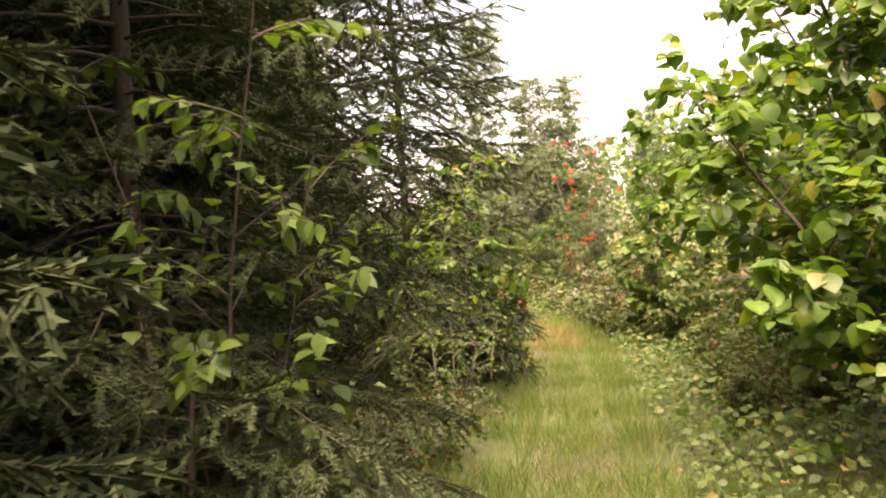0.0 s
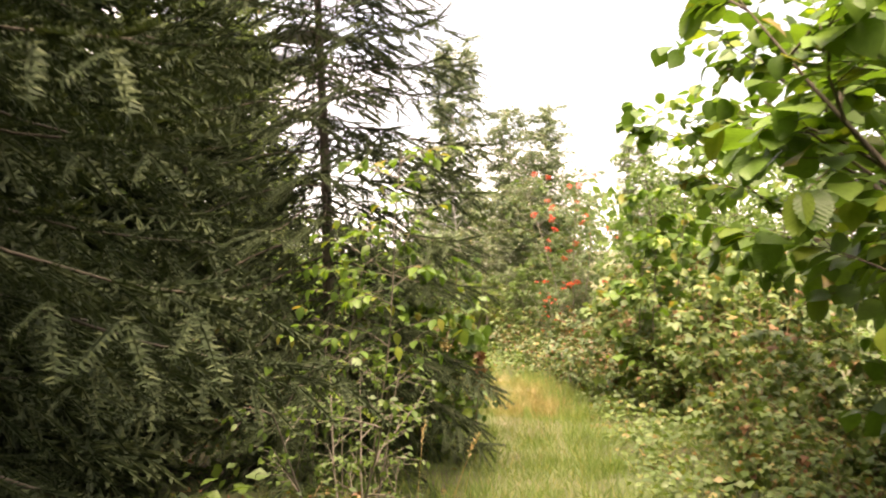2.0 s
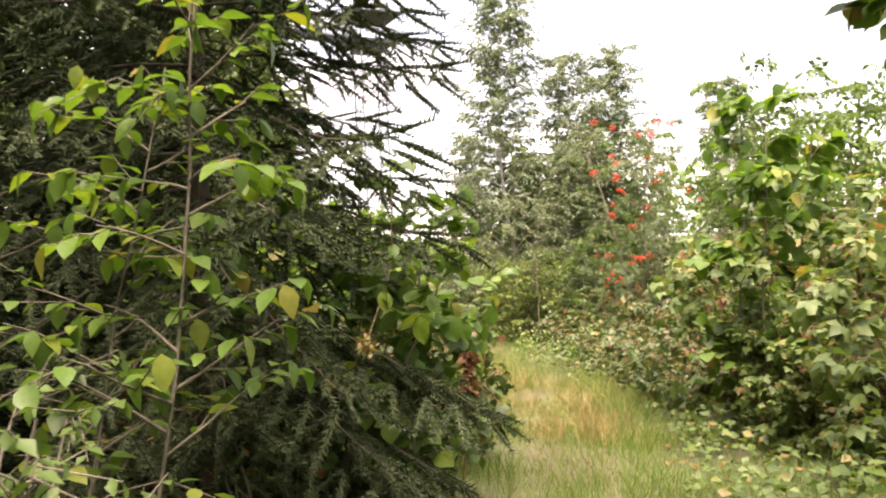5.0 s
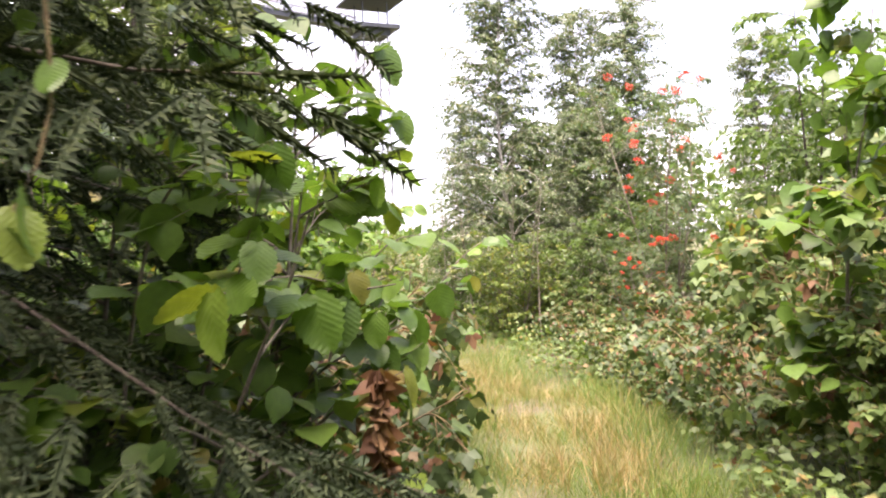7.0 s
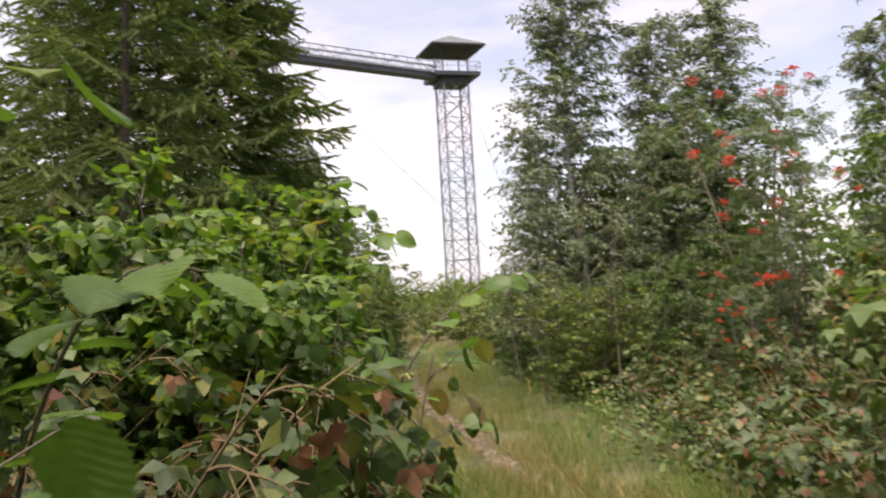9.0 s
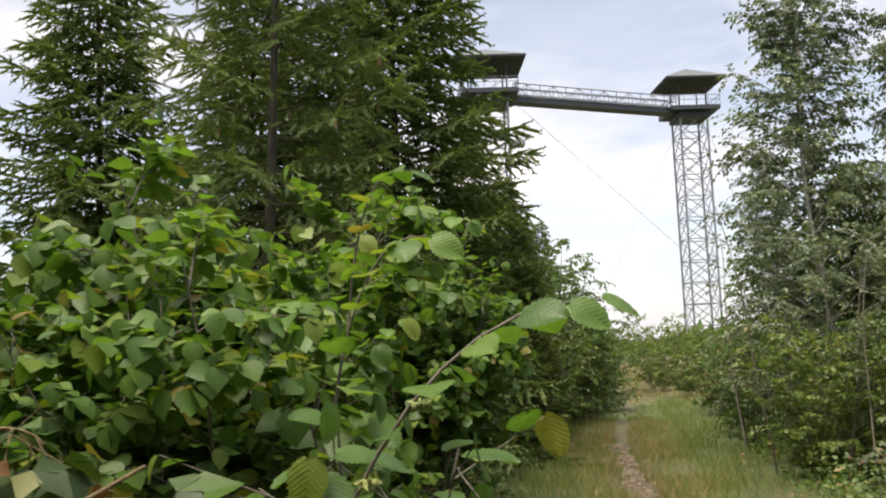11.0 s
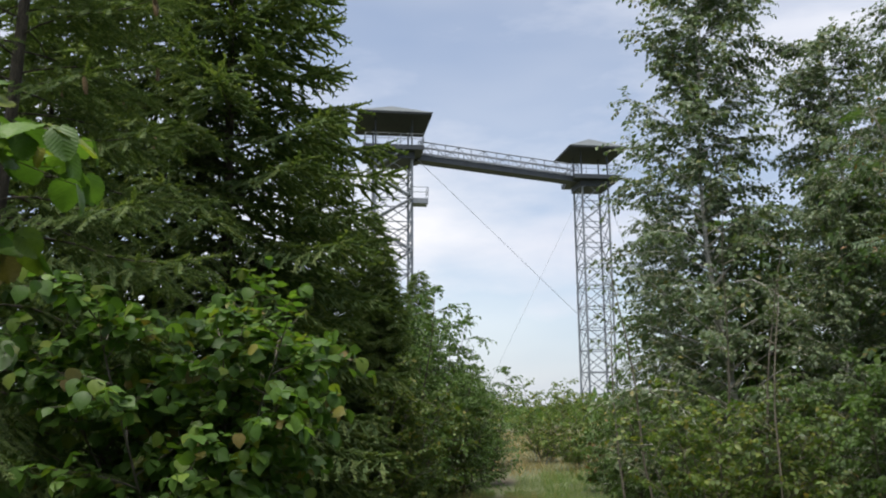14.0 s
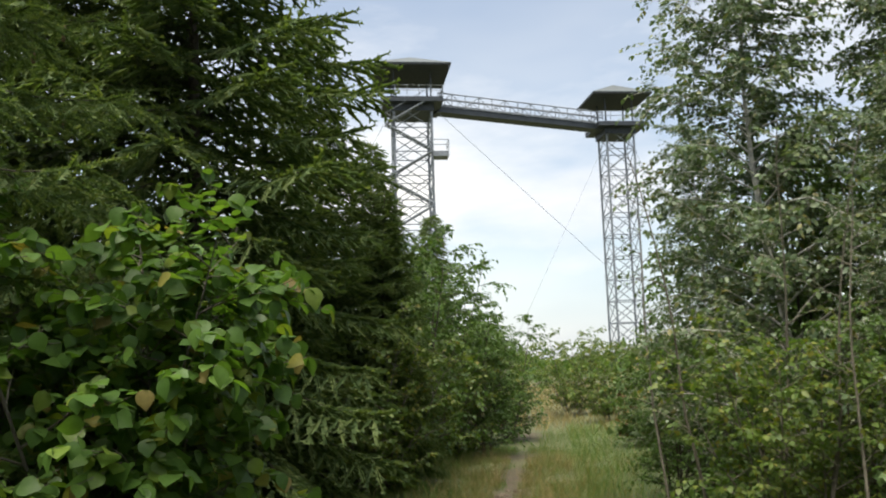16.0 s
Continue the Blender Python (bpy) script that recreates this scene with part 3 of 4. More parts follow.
spruce("larch_tree", on_land(-4.9, 21.4), 8.2, 1.7, 9, coarse_twig, "thin conifer with a half-bare top", 100, bare_top=0.4, leafmat=larch_needle, dense=0.7, tsize=1.8)
# Small tree added to fill in the big spruce's dark low boughs.
spruce("young_spruce", on_land(-1.0, 2.9, turn=10), 1.15, 0.8, 13, fine_twig, "small dark spruce in place of low boughs", 30, low=0.04, gap=0.6, dense=1.2)
# The copies at (0.2, -5.6) and (3.4, 1.5) are unseen, added for shade.
for x, y, k, a in ((-5.2, 30.6, 0.43, 40), (-3.9, 25.0, 0.44, 200), (-3.5, 24.6, 0.36, 80), (-4.3, 24.0, 0.55, 120), (-6.2, 18.4, 0.7, 20), (-6.0, 20.6, 0.75, 160), (0.2, -5.6, 0.9, 80), (3.4, 1.5, 0.8, 140), (-4.4, 9.6, 0.75, 250)):
    copy_thing(s3, on_land(x, y, turn=a, scale=k))

# Dark row added to shade the path's left; several stand unseen behind the start.
s4 = spruce("spruce_tree", on_land(-3.3, 4.0, turn=60), 8.0, 1.75, 18, coarse_twig, "dense dark spruce in a row added for backdrop and shade", 170, low=0.04, tsize=1.9)
for x, y, k, a in ((-3.1, 7.8, 0.68, 70), (-2.5, 2.2, 0.7, 260), (-3.4, 5.7, 0.72, 310), (-2.5, 6.5, 0.72, 40), (-3.2, 0.3, 0.72, 100), (-1.9, -1.6, 0.68, 30), (-1.5, -3.4, 0.85, 200), (-2.9, -2.9, 0.85, 310), (-4.2, 3.2, 0.8, 10), (-4.4, 1.0, 0.8, 80), (-4.6, 6.9, 0.8, 190), (-2.6, 8.7, 0.7, 130), (-2.4, 12.2, 0.62, 220), (-2.7, 0.3, 0.62, 140)):
    copy_thing(s4, on_land(x, y, turn=a, scale=1.33 * k))

birch = leafy("birch_tree", on_land(1.4, 23.4), "young birch with a slim pale trunk and small grey-green leaves", 21, 1, 7.6, 0.03, 150, 1.6, 20, 0.34, 0.034,
              small_leaf, 0.072, birch_leaf, birch_bark, "tree", 0.009, 0.6, 1.2, 0.04, 0.6)
for x, y, k, a in ((2.7, 24.2, 0.78, 130), (0.1, 26.4, 0.6, 220), (2.3, 22.0, 0.5, 300), (3.6, 22.4, 0.74, 40), (5.2, 20.6, 0.6, 90)):
    copy_thing(birch, on_land(x, y, turn=a, scale=k))
alder = leafy("alder_tree", on_land(-4.6, 13.4), "dark green alder with oval leaves behind brambles", 31, 4, 5.0, 0.17, 26, 1.25, 9, 0.32, 0.052,
              small_leaf, 0.105, alder_leaf, bark, "tree", 0.010, 0.45, 1.1, 0.03, 0.3)
# The copies at (4.8, 2.4) and behind the start are unseen, closing off light.
for x, y, k, a in ((-3.8, 11.0, 1.0, 90), (2.5, 20.5, 0.42, 30), (3.3, 21.4, 0.5, 160), (0.95, 22.4, 0.36, 260), (0.1, 24.2, 0.42, 20), (-0.1, 26.9, 0.45, 100), (1.7, 21.6, 0.4, 310), (-6.4, 26.0, 0.9, 10), (-4.6, 25.0, 0.8, 60), (1.9, 26.0, 1.0, 60), (0.5, 27.6, 0.8, 20), (3.4, 22.6, 0.9, 280), (4.6, 16.6, 0.85, 120), (-3.7, 25.6, 0.82, 100), (-4.1, 28.6, 0.75, 260), (-5.6, 35.0, 0.6, 30), (-3.9, 31.0, 0.6, 80), (-4.4, 27.6, 0.75, 330), (-3.4, 28.2, 0.52, 210), (1.7, 24.8, 0.85, 150), (3.0, 25.6, 1.1, 310), (5.2, 9.6, 0.6, 170), (4.5, 13.2, 0.7, 20), (4.8, 2.4, 1.0, 20), (-1.0, -4.5, 1.0, 0), (2.9, -4.6, 1.0, 100), (-4.6, 4.4, 1.1, 60), (5.0, 18.6, 0.75, 200), (-6.6, 8.0, 1.0, 140), (-6.9, 15.5, 1.1, 20), (7.6, 12.0, 1.0, 70), (7.4, 5.5, 0.9, 160), (8.2, 18.5, 1.1, 250), (7.0, 25.0, 1.0, 330), (-8.2, 21.0, 1.1, 90)):
    copy_thing(alder, on_land(x, y, turn=a, scale=k))

# ---- hazels and bushes ----
leafy("hazel_tree", on_land(2.9, 4.1), "hazel with a dark leaning stem and broad round leaves", 41, 6, 5.0, 0.38, 20, 1.15, 9, 0.3, 0.06, round_leaf, 0.115, hazel_leaf, bark, "tree", 0.012, 0.2, 0.4, 0.12, gap=0.42, singles=60,
      ways=((-0.67, 0.6), (0.1, 0.4), (0.25, 0.1), (-0.3, 0.5), (-0.2, 0.8), (-0.05, 0.55)))
copy_thing(bpy.data.objects["hazel_tree"], on_land(4.5, 6.8, turn=40))
hazel_a = leafy("hazel_bush", on_land(-1.0, 14.15), "hazel bush with broad toothed green leaves", 43, 9, 2.15, 0.26, 15, 0.72, 9, 0.28, 0.05, round_leaf, 0.092, hazel_leaf, bark_grey, "bush", 0.008, 0.25, 0.4, 0.08, gap=0.7, singles=110)
leafy("hazel_bush", on_land(0.2, 10.0), "hazel bush overhanging the path with round leaves", 44, 6, 1.95, 0.36, 9, 0.75, 6, 0.28, 0.06, round_leaf, 0.105, hazel_leaf, bark_grey, "bush", 0.008, 0.25, 0.4, 0.15, gap=0.52, singles=110)
for x, y, k, a in ((-0.35, 13.45, 0.8, 20), (-2.0, 18.2, 1.08, 130), (-3.5, 16.6, 0.8, 250), (-3.0, 19.9, 0.6, 70)):
    copy_thing(hazel_a, on_land(x, y, turn=a, scale=k))
leafy("elder_sapling", on_land(-0.1, 7.6), "slim sapling with bright green pointed leaves", 45, 2, 2.5, 0.1, 20, 0.48, 3, 0.22, 0.055, oval_leaf, 0.088, hazel_leaf, bark_grey, "sapling", 0.002, 0.25, 0.2, 0.32, 0.25, gap=0.45)
# Darker alder leaf on these two saplings stands in for shade.
leafy("elder_sapling", on_land(-0.95, 3.3), "slim sapling with drooping green leaves before a spruce", 46, 3, 2.4, 0.2, 9, 0.55, 4, 0.24, 0.06, oval_leaf, 0.095, alder_leaf, bark, "sapling", 0.004, 0.4, 0.3, 0.2, gap=0.4)
leafy("hazel_sapling", on_land(-1.2, 3.4), "low sapling with flat broad leaves", 48, 3, 1.4, 0.2, 6, 0.4, 2, 0.24, 0.09, round_leaf, 0.09, alder_leaf, bark, "sapling", 0.005, 0.4, 0.25, 0.2, gap=0.4)
leafy("spindle_bush", on_land(-0.05, 6.8), "small-leaved green bush under the spruces", 49, 5, 1.3, 0.3, 6, 0.42, 6, 0.18, 0.04, small_leaf, 0.045, alder_leaf, bark_grey, "bush", 0.006, 0.3, 0.5, 0.1, gap=0.55)
leafy("hazel_sapling", on_land(0.42, 13.3), "hazel sapling with large ribbed leaves beside the path", 53, 3, 1.45, 0.2, 6, 0.42, 3, 0.24, 0.09, round_leaf, 0.098, hazel_leaf, bark_grey, "sapling", 0.002, 0.25, 0.35, 0.2, gap=0.36, singles=70)
leafy("hazel_sapling", on_land(2.9, 11.7), "tall hazel sapling with round leaves in a thicket", 52, 3, 2.9, 0.12, 10, 0.5, 5, 0.24, 0.06, round_leaf, 0.12, hazel_leaf, bark_grey, "sapling", 0.006, 0.25, 0.4, 0.1)
willow = leafy("willow_bush", on_land(-3.4, 23.9), "yellow-green bush with small oval leaves", 47, 10, 2.3, 0.42, 11, 0.6, 8, 0.24, 0.04, broad_leaf, 0.07, yellow_leaf, bark_grey, "bush", 0.006, 0.2, 0.5, 0.03)
for x, y, k, a in ((-5.6, 37.0, 0.9, 80), (-2.6, 35.5, 1.0, 180), (1.3, 21.2, 0.8, 180), (-4.4, 38.8, 1.1, 20), (0.3, 31, 1.0, 20), (-3.9, 27.6, 0.9, 240)):
    copy_thing(willow, on_land(x, y, turn=a, scale=k))
pole = leafy("birch_sapling", on_land(1.35, 20.9), "thin birch pole with few leaves in a thicket", 54, 1, 3.0, 0.04, 10, 0.4, 3, 0.2, 0.05, small_leaf, 0.06, birch_leaf, bark_grey, "sapling", 0.006, 0.3, 0.6, 0.3, group="thin birch poles")
for x, y, k, a in ((1.65, 20.4, 0.9, 80), (0.7, 21.6, 1.05, 200), (1.1, 22.0, 1.1, 300), (0.2, 22.9, 1.0, 120)):
    copy_thing(pole, on_land(x, y, turn=a, scale=k))
rowan = leafy("rowan_tree", on_land(3.3, 19.4), "rowan with feathered leaves and red berry clusters", 51, 4, 4.4, 0.15, 15, 0.85, 6, 0.25, 0.06, pinnate, 0.17, rowan_leaf, bark_grey, "tree", 0.008, 0.2, 0.4, 0.12)
bramble = leafy("bramble_bush", on_land(-0.1, 11.3), "bramble thicket with dark, partly browned leaves", 61, 9, 1.5, 0.7, 7, 0.55, 5, 0.25, 0.07, trifoliate, 0.14, bramble_leaf, cane, "bush", 0.006, 0.9, 0.5, 0.08, group="bramble thicket", dead=0.06, gap=0.5)
raspberry = leafy("raspberry_bush", on_land(3.2, 12.3), "raspberry thicket with pale green leaves", 63, 10, 1.7, 0.33, 8, 0.5, 5, 0.22, 0.07, trifoliate, 0.16, raspberry_leaf, cane, "bush", 0.005, 0.4, 0.5, 0.03, group="raspberry thicket", dead=0.06)
for x, y, k, a in ((-0.35, 5.9, 0.45, 20), (-0.75, 5.2, 0.5, 140), (-0.5, 12.3, 0.9, 60), (-0.15, 9.9, 0.7, 170), (-1.1, 11.0, 1.0, 200), (0.3, 12.0, 0.7, 110), (-0.3, 12.9, 0.8, 250), (-1.4, 12.9, 1.1, 300), (2.95, 13.6, 0.75, 100), (3.2, 16.3, 0.75, 10), (2.3, 18.6, 0.6, 90), (3.6, 17.6, 0.9, 180), (0.25, 13.2, 0.55, 140), (2.75, 14.4, 0.5, 320), (2.6, 15.5, 0.5, 200), (2.5, 16.8, 0.5, 80)):
    copy_thing(bramble, on_land(x, y, turn=a, scale=k))
for x, y, k, a in ((2.5, 7.3, 0.5, 0), (2.25, 6.2, 0.42, 90), (3.1, 6.9, 0.6, 200), (3.0, 8.8, 0.65, 300), (3.5, 10.3, 0.9, 40), (4.2, 11.2, 1.1, 140), (4.3, 13.2, 1.15, 230), (3.6, 14.7, 0.9, 10), (4.4, 15.6, 1.1, 70), (4.3, 17.4, 1.0, 190),
                   (3.1, 11.4, 0.6, 120), (2.3, 20.3, 0.6, 30), (4.4, 19.8, 1.1, 300), (-1.0, 29.5, 0.8, 10)):
    copy_thing(raspberry, on_land(x, y, turn=a, scale=k))


def far_woods():
    r = np.random.default_rng(77)
    n = 22000
    a = r.uniform(-1.9, 1.9, n)
    d = r.uniform(60, 130, n)
    x, y = d * np.sin(a), 15 + d * np.cos(a)
    top = 2.2 + 1.8 * np.sin(a * 23) * np.sin(a * 9 + 1) + 5.5 * np.clip(np.abs(a + 0.24) * 3.2 - 0.45, 0, 1)
    z = land(x, y) + top * r.random(n) ** 0.7
    way = r.normal(0, 1, (n, 3))
    v = scatter(broad_leaf, np.stack([x, y, z], -1), way, r.normal(0, 1, (n, 3)), r.uniform(0.5, 1.3, n))
    tagged(part("far_woods", v, alder_leaf), "distant dark green wood edge beyond a field", "woods", kind="stuff")


far_woods()


# ---- the lookout tower ----
def bar(a, b, r, sides=5):
    return tube(np.array([a, b], float), r, r, sides)


def box(x0, y0, z0, x1, y1, z1):
    v = np.array([(x, y, z) for x in (x0, x1) for y in (y0, y1) for z in (z0, z1)], float)
    q = [(0, 1, 3, 2), (4, 6, 7, 5), (0, 4, 5, 1), (2, 3, 7, 6), (0, 2, 6, 4), (1, 5, 7, 3)]
    return v, np.array([t for a, b, c, d in q for t in ((a, b, c), (a, c, d))])


def hip_roof(cx, half, z, rise, thick):
    s = half
    v = [(cx - s, -s, z), (cx + s, -s, z), (cx + s, s, z), (cx - s, s, z), (cx - s, -s, z + thick), (cx + s, -s, z + thick), (cx + s, s, z + thick), (cx - s, s, z + thick), (cx, 0, z + thick + rise)]
    q = [(0, 3, 2), (0, 2, 1)]
    for k in range(4):
        j = (k + 1) % 4
        q += [(k, j, 4 + j), (k, 4 + j, 4 + k), (4 + k, 4 + j, 8)]
    return np.array(v, float), np.array(q)


def turned(vf, cx, degrees):
    v, f = vf
    c, k = math.cos(radians(degrees)), math.sin(radians(degrees))
    x, y = v[:, 0], v[:, 1]
    return np.stack([cx + x * c - y * k, x * k + y * c, v[:, 2]], -1), f


def rail(a, b, z, high=1.1):
    """A railing from a to b: posts and two rails."""
    a, b = np.array(a, float), np.array(b, float)
    n = max(1, round(np.linalg.norm(b - a) / 1.2))
    pieces = [bar((*(a + (b - a) * k / n), z), (*(a + (b - a) * k / n), z + high), 0.035) for k in range(n + 1)]
    return solid(pieces + [bar((*a, z + h), (*b, z + h), 0.035) for h in (high, high * 0.55)])


def lookout_tower(m, span, deck, eave, land_z, skew):
    tower = thing("lookout_tower", "twin steel lattice lookout tower with dark hipped roofs and a footbridge", "tower", m)
    for cx, leg, roof_half, deck_half in ((0.0, 1.8, 3.6, 2.85), (span, 1.5, 3.25, 2.65)):
        def put(name, vf, material, label="", parent=tower):
            return part(name, turned(vf, cx, skew), material, parent, label, "flat")
        for sx in (-1, 1):
            for sy in (-1, 1):
                put("leg", bar((sx * leg, sy * leg, land_z), (sx * leg, sy * leg, deck), 0.12, 8), galvanised)
                put("roof_post", bar((sx * leg, sy * leg, deck), (sx * leg, sy * leg, eave), 0.09, 6), dark_steel)
        z, step = land_z + 0.5, 2.35
        while z + step < deck:
            for ax, ay, bx, by in ((-1, -1, 1, -1), (1, -1, 1, 1), (1, 1, -1, 1), (-1, 1, -1, -1)):
                a0, b0 = (ax * leg, ay * leg), (bx * leg, by * leg)
                put("brace", solid([bar((*a0, z), (*b0, z), 0.055), bar((*a0, z), (*b0, z + step), 0.05), bar((*b0, z), (*a0, z + step), 0.05)]), galvanised)
            z += step
        put("platform", box(-deck_half, -deck_half, deck - 0.45, deck_half, deck_half, deck), dark_steel, "dark steel platform")
        put("under_frame", box(-leg - 0.25, -leg - 0.25, deck - 1.15, leg + 0.25, leg + 0.25, deck - 0.45), dark_steel, "dark steel box frame")
        roof = put("roof", hip_roof(0, roof_half, eave, 1.75, 0.18), roof_board, "dark low hipped roof")
        put("roof_sheet", hip_roof(0, roof_half + 0.04, eave + 0.15, 1.78, 0.06), roof_sheet, "grey-green roof sheet", roof)
        h = deck_half
        for a, b in (((-h, -h), (h, -h)), ((-h, h), (h, h)), ((-h, -h), (-h, h)), ((h, -h), (h, h))):
            put("railing", rail(a, b, deck), galvanised)
        if cx:
            continue
        zl = deck - 5.2
        put("landing", box(leg, -leg - 0.6, zl - 0.5, leg + 1.5, -leg + 1.0, zl), galvanised, "steel landing")
        put("railing", rail((leg, -leg - 0.6), (leg + 1.5, -leg - 0.6), zl), galvanised)
        put("railing", rail((leg + 1.5, -leg - 0.6), (leg + 1.5, -leg + 1.0), zl), galvanised)
        for k in range(9):
            za, zb = deck - 2.6 * k, deck - 2.6 * (k + 1)
            xa, xb = (-leg - 0.9, leg) if k % 2 else (leg, -leg - 0.9)
            pieces = [bar((xa, y, za), (xb, y, zb), 0.08) for y in (-leg - 0.9, -leg - 0.1)]
            pieces += [box(xa + (xb - xa) * q / 13 - 0.13, -leg - 0.9, za + (zb - za) * q / 13 - 0.02, xa + (xb - xa) * q / 13 + 0.13, -leg - 0.1, za + (zb - za) * q / 13 + 0.02) for q in range(1, 13)]
            pieces += [bar((xa, -leg - 0.95, za + 1), (xb, -leg - 0.95, zb + 1), 0.035)]
            put("stair_flight", solid(pieces), galvanised, "open steel stair flight")
    x0, x1 = 2.55, span - 2.2
    part("bridge_girder", box(x0, -0.75, deck - 0.62, x1, 0.75, deck - 0.05), dark_steel, tower, "dark steel bridge girder", "flat")
    n = 13
    for sy in (-0.8, 0.8):
        pieces = [bar((x0, sy, deck + h), (x1, sy, deck + h), 0.07) for h in (0.0, 0.65, 1.3)]
        for k in range(n + 1):
            x = x0 + (x1 - x0) * k / n
            pieces.append(bar((x, sy, deck), (x, sy, deck + 1.3), 0.045))
            if k < n:
                xn = x0 + (x1 - x0) * (k + 1) / n
                pieces.append(bar((x, sy, deck + (1.3 if k % 2 else 0)), (xn, sy, deck + (0 if k % 2 else 1.3)), 0.04))
        part("bridge_truss", solid(pieces), galvanised, tower, "steel truss parapet")
    for a, b in (((2.2, -1.0, deck - 0.6), (span + 6, -7.0, land_z)), ((span - 1.6, -1.2, deck - 0.8), (4, -8, land_z)), ((-2, 0, deck - 0.6), (-16, 3, land_z)), ((span + 2, 0, deck - 0.8), (span + 16, 4, land_z))):
        part("guy_wire", bar(a, b, 0.022, 4), galvanised, tower)


TOWER_A, TOWER_B = Vector((-30.7, 89.1)), Vector((-13.95, 107.1))
lookout_tower(pose(*TOWER_A, 0, 0, 0, math.degrees(math.atan2(*(TOWER_B - TOWER_A).yx))), (TOWER_B - TOWER_A).length, 25.7, 28.6, -1.05, -19)


# ---- grass ----
def grass(name, label, count, low, high, spread, y0, y1, material, seed, inner, shape):
    r = np.random.default_rng(seed)
    y = r.uniform(y0, y1, count)
    half = np.interp(y, HALF_Y, HALF_W)
    t = r.normal(0, spread, count)
    x = path_x(y) + t * half
    tuft = 0.5 + 0.5 * np.sin(3.1 * x + 1.7 * y) * np.sin(2.3 * y - 1.1 * x)
    keep = (np.abs(t) > inner) & (tuft > (0.45 if inner else 0.1) * r.random(count))
    worn = 0.11 * np.clip((y - 15.5) / 2, 0, 1) * (1 + 0.6 * np.sin(2.7 * y + 0.8) * np.sin(6.1 * y))
    keep &= np.abs(x - path_x(y) - 0.03 * np.sin(3.3 * y)) > worn
    x, y, tuft = x[keep], y[keep], tuft[keep]
    k = len(x)
    way = np.stack([r.normal(0, 0.45, k), r.normal(0, 0.45, k), np.ones(k)], -1)
    v = scatter(shape, np.stack([x, y, land(x, y) - 0.01], -1), way, r.normal(0, 1, (k, 3)), r.uniform(low, high, k) * (0.6 + 0.5 * tuft))
    tagged(part(name, v, material), label, "grass", kind="stuff")


grass("path_grass", "short trodden yellow-green path grass", 78000, 0.05, 0.14, 0.6, 1, 30, grass_green, 71, 0, blade)
grass("verge_grass", "long green grass on the path's edges", 64000, 0.13, 0.4, 1.0, 1, 34, grass_green, 72, 0.65, thin_blade)
grass("bank_grass", "loose green grass under the bushes beside the path", 42000, 0.1, 0.34, 2.4, 1, 17, grass_green, 76, 0.95, thin_blade)
grass("dry_grass", "dry straw-coloured grass along the path", 27000, 0.10, 0.32, 0.6, 12.2, 28, grass_straw, 73, 0.1, thin_blade)
grass("meadow_grass", "rough green grass beside the worn track", 26000, 0.1, 0.28, 0.85, 15.5, 33, grass_green, 75, 0.22, thin_blade)
grass("field_grass", "pale meadow grass at the path's end", 14000, 0.2, 0.45, 2.0, 33, 64, grass_straw, 74, 0.0, blade)


# ---- undergrowth and small things ----
def undergrowth(name, label, count, leaf, low, high, tall, material, seed, box_xy, clear):
    """Low herbs that cover the soil beside the path in patches."""
    r = np.random.default_rng(seed)
    x, y = r.uniform(box_xy[0], box_xy[1], count), r.uniform(box_xy[2], box_xy[3], count)
    off = np.abs(x - path_x(y)) - np.interp(y, HALF_Y, HALF_W)
    patch = 0.5 + 0.5 * np.sin(1.9 * x + 1.1 * y) * np.cos(1.4 * y - 0.8 * x)
    keep = (off > clear + 0.25 * r.random(count)) & (patch > r.random(count) * 0.6)
    x, y, off, patch = x[keep], y[keep], off[keep], patch[keep]
    k = len(x)
    z = land(x, y) + 0.03 + tall * r.random(k) * np.clip(off / 0.7, 0.2, 1) * (0.35 + 0.65 * patch)
    way = np.stack([r.normal(0, 1, k), r.normal(0, 1, k), r.normal(0.1, 0.35, k)], -1)
    normal = np.stack([r.normal(0, 0.7, k), r.normal(-0.15, 0.7, k), np.ones(k)], -1)
    v = scatter(leaf, np.stack([x, y, z], -1), way, normal, r.uniform(low, high, k))
    tagged(part(name, v, material), label, "undergrowth", kind="stuff")


undergrowth("nettle_undergrowth", "low pale green nettles and herbs beside the path", 44000, broad_leaf, 0.04, 0.085, 0.5, raspberry_leaf, 81, (1.2, 5.0, 1.5, 25), 0.12)
undergrowth("shade_undergrowth", "sparse dark herbs under the spruces", 10000, broad_leaf, 0.04, 0.10, 0.3, alder_leaf, 82, (-3.5, 1.4, 9, 26), 0.3)
undergrowth("woodland_herbs", "thin green herbs between the trees", 22000, broad_leaf, 0.07, 0.18, 0.35, alder_leaf, 84, (-11, 11, -3, 40), 0.6)
undergrowth("leaf_litter", "fallen brown leaves beside the path", 6000, small_leaf, 0.03, 0.08, 0.02, dead_leaf, 83, (-3.5, 5.0, 1, 26), 0.0)


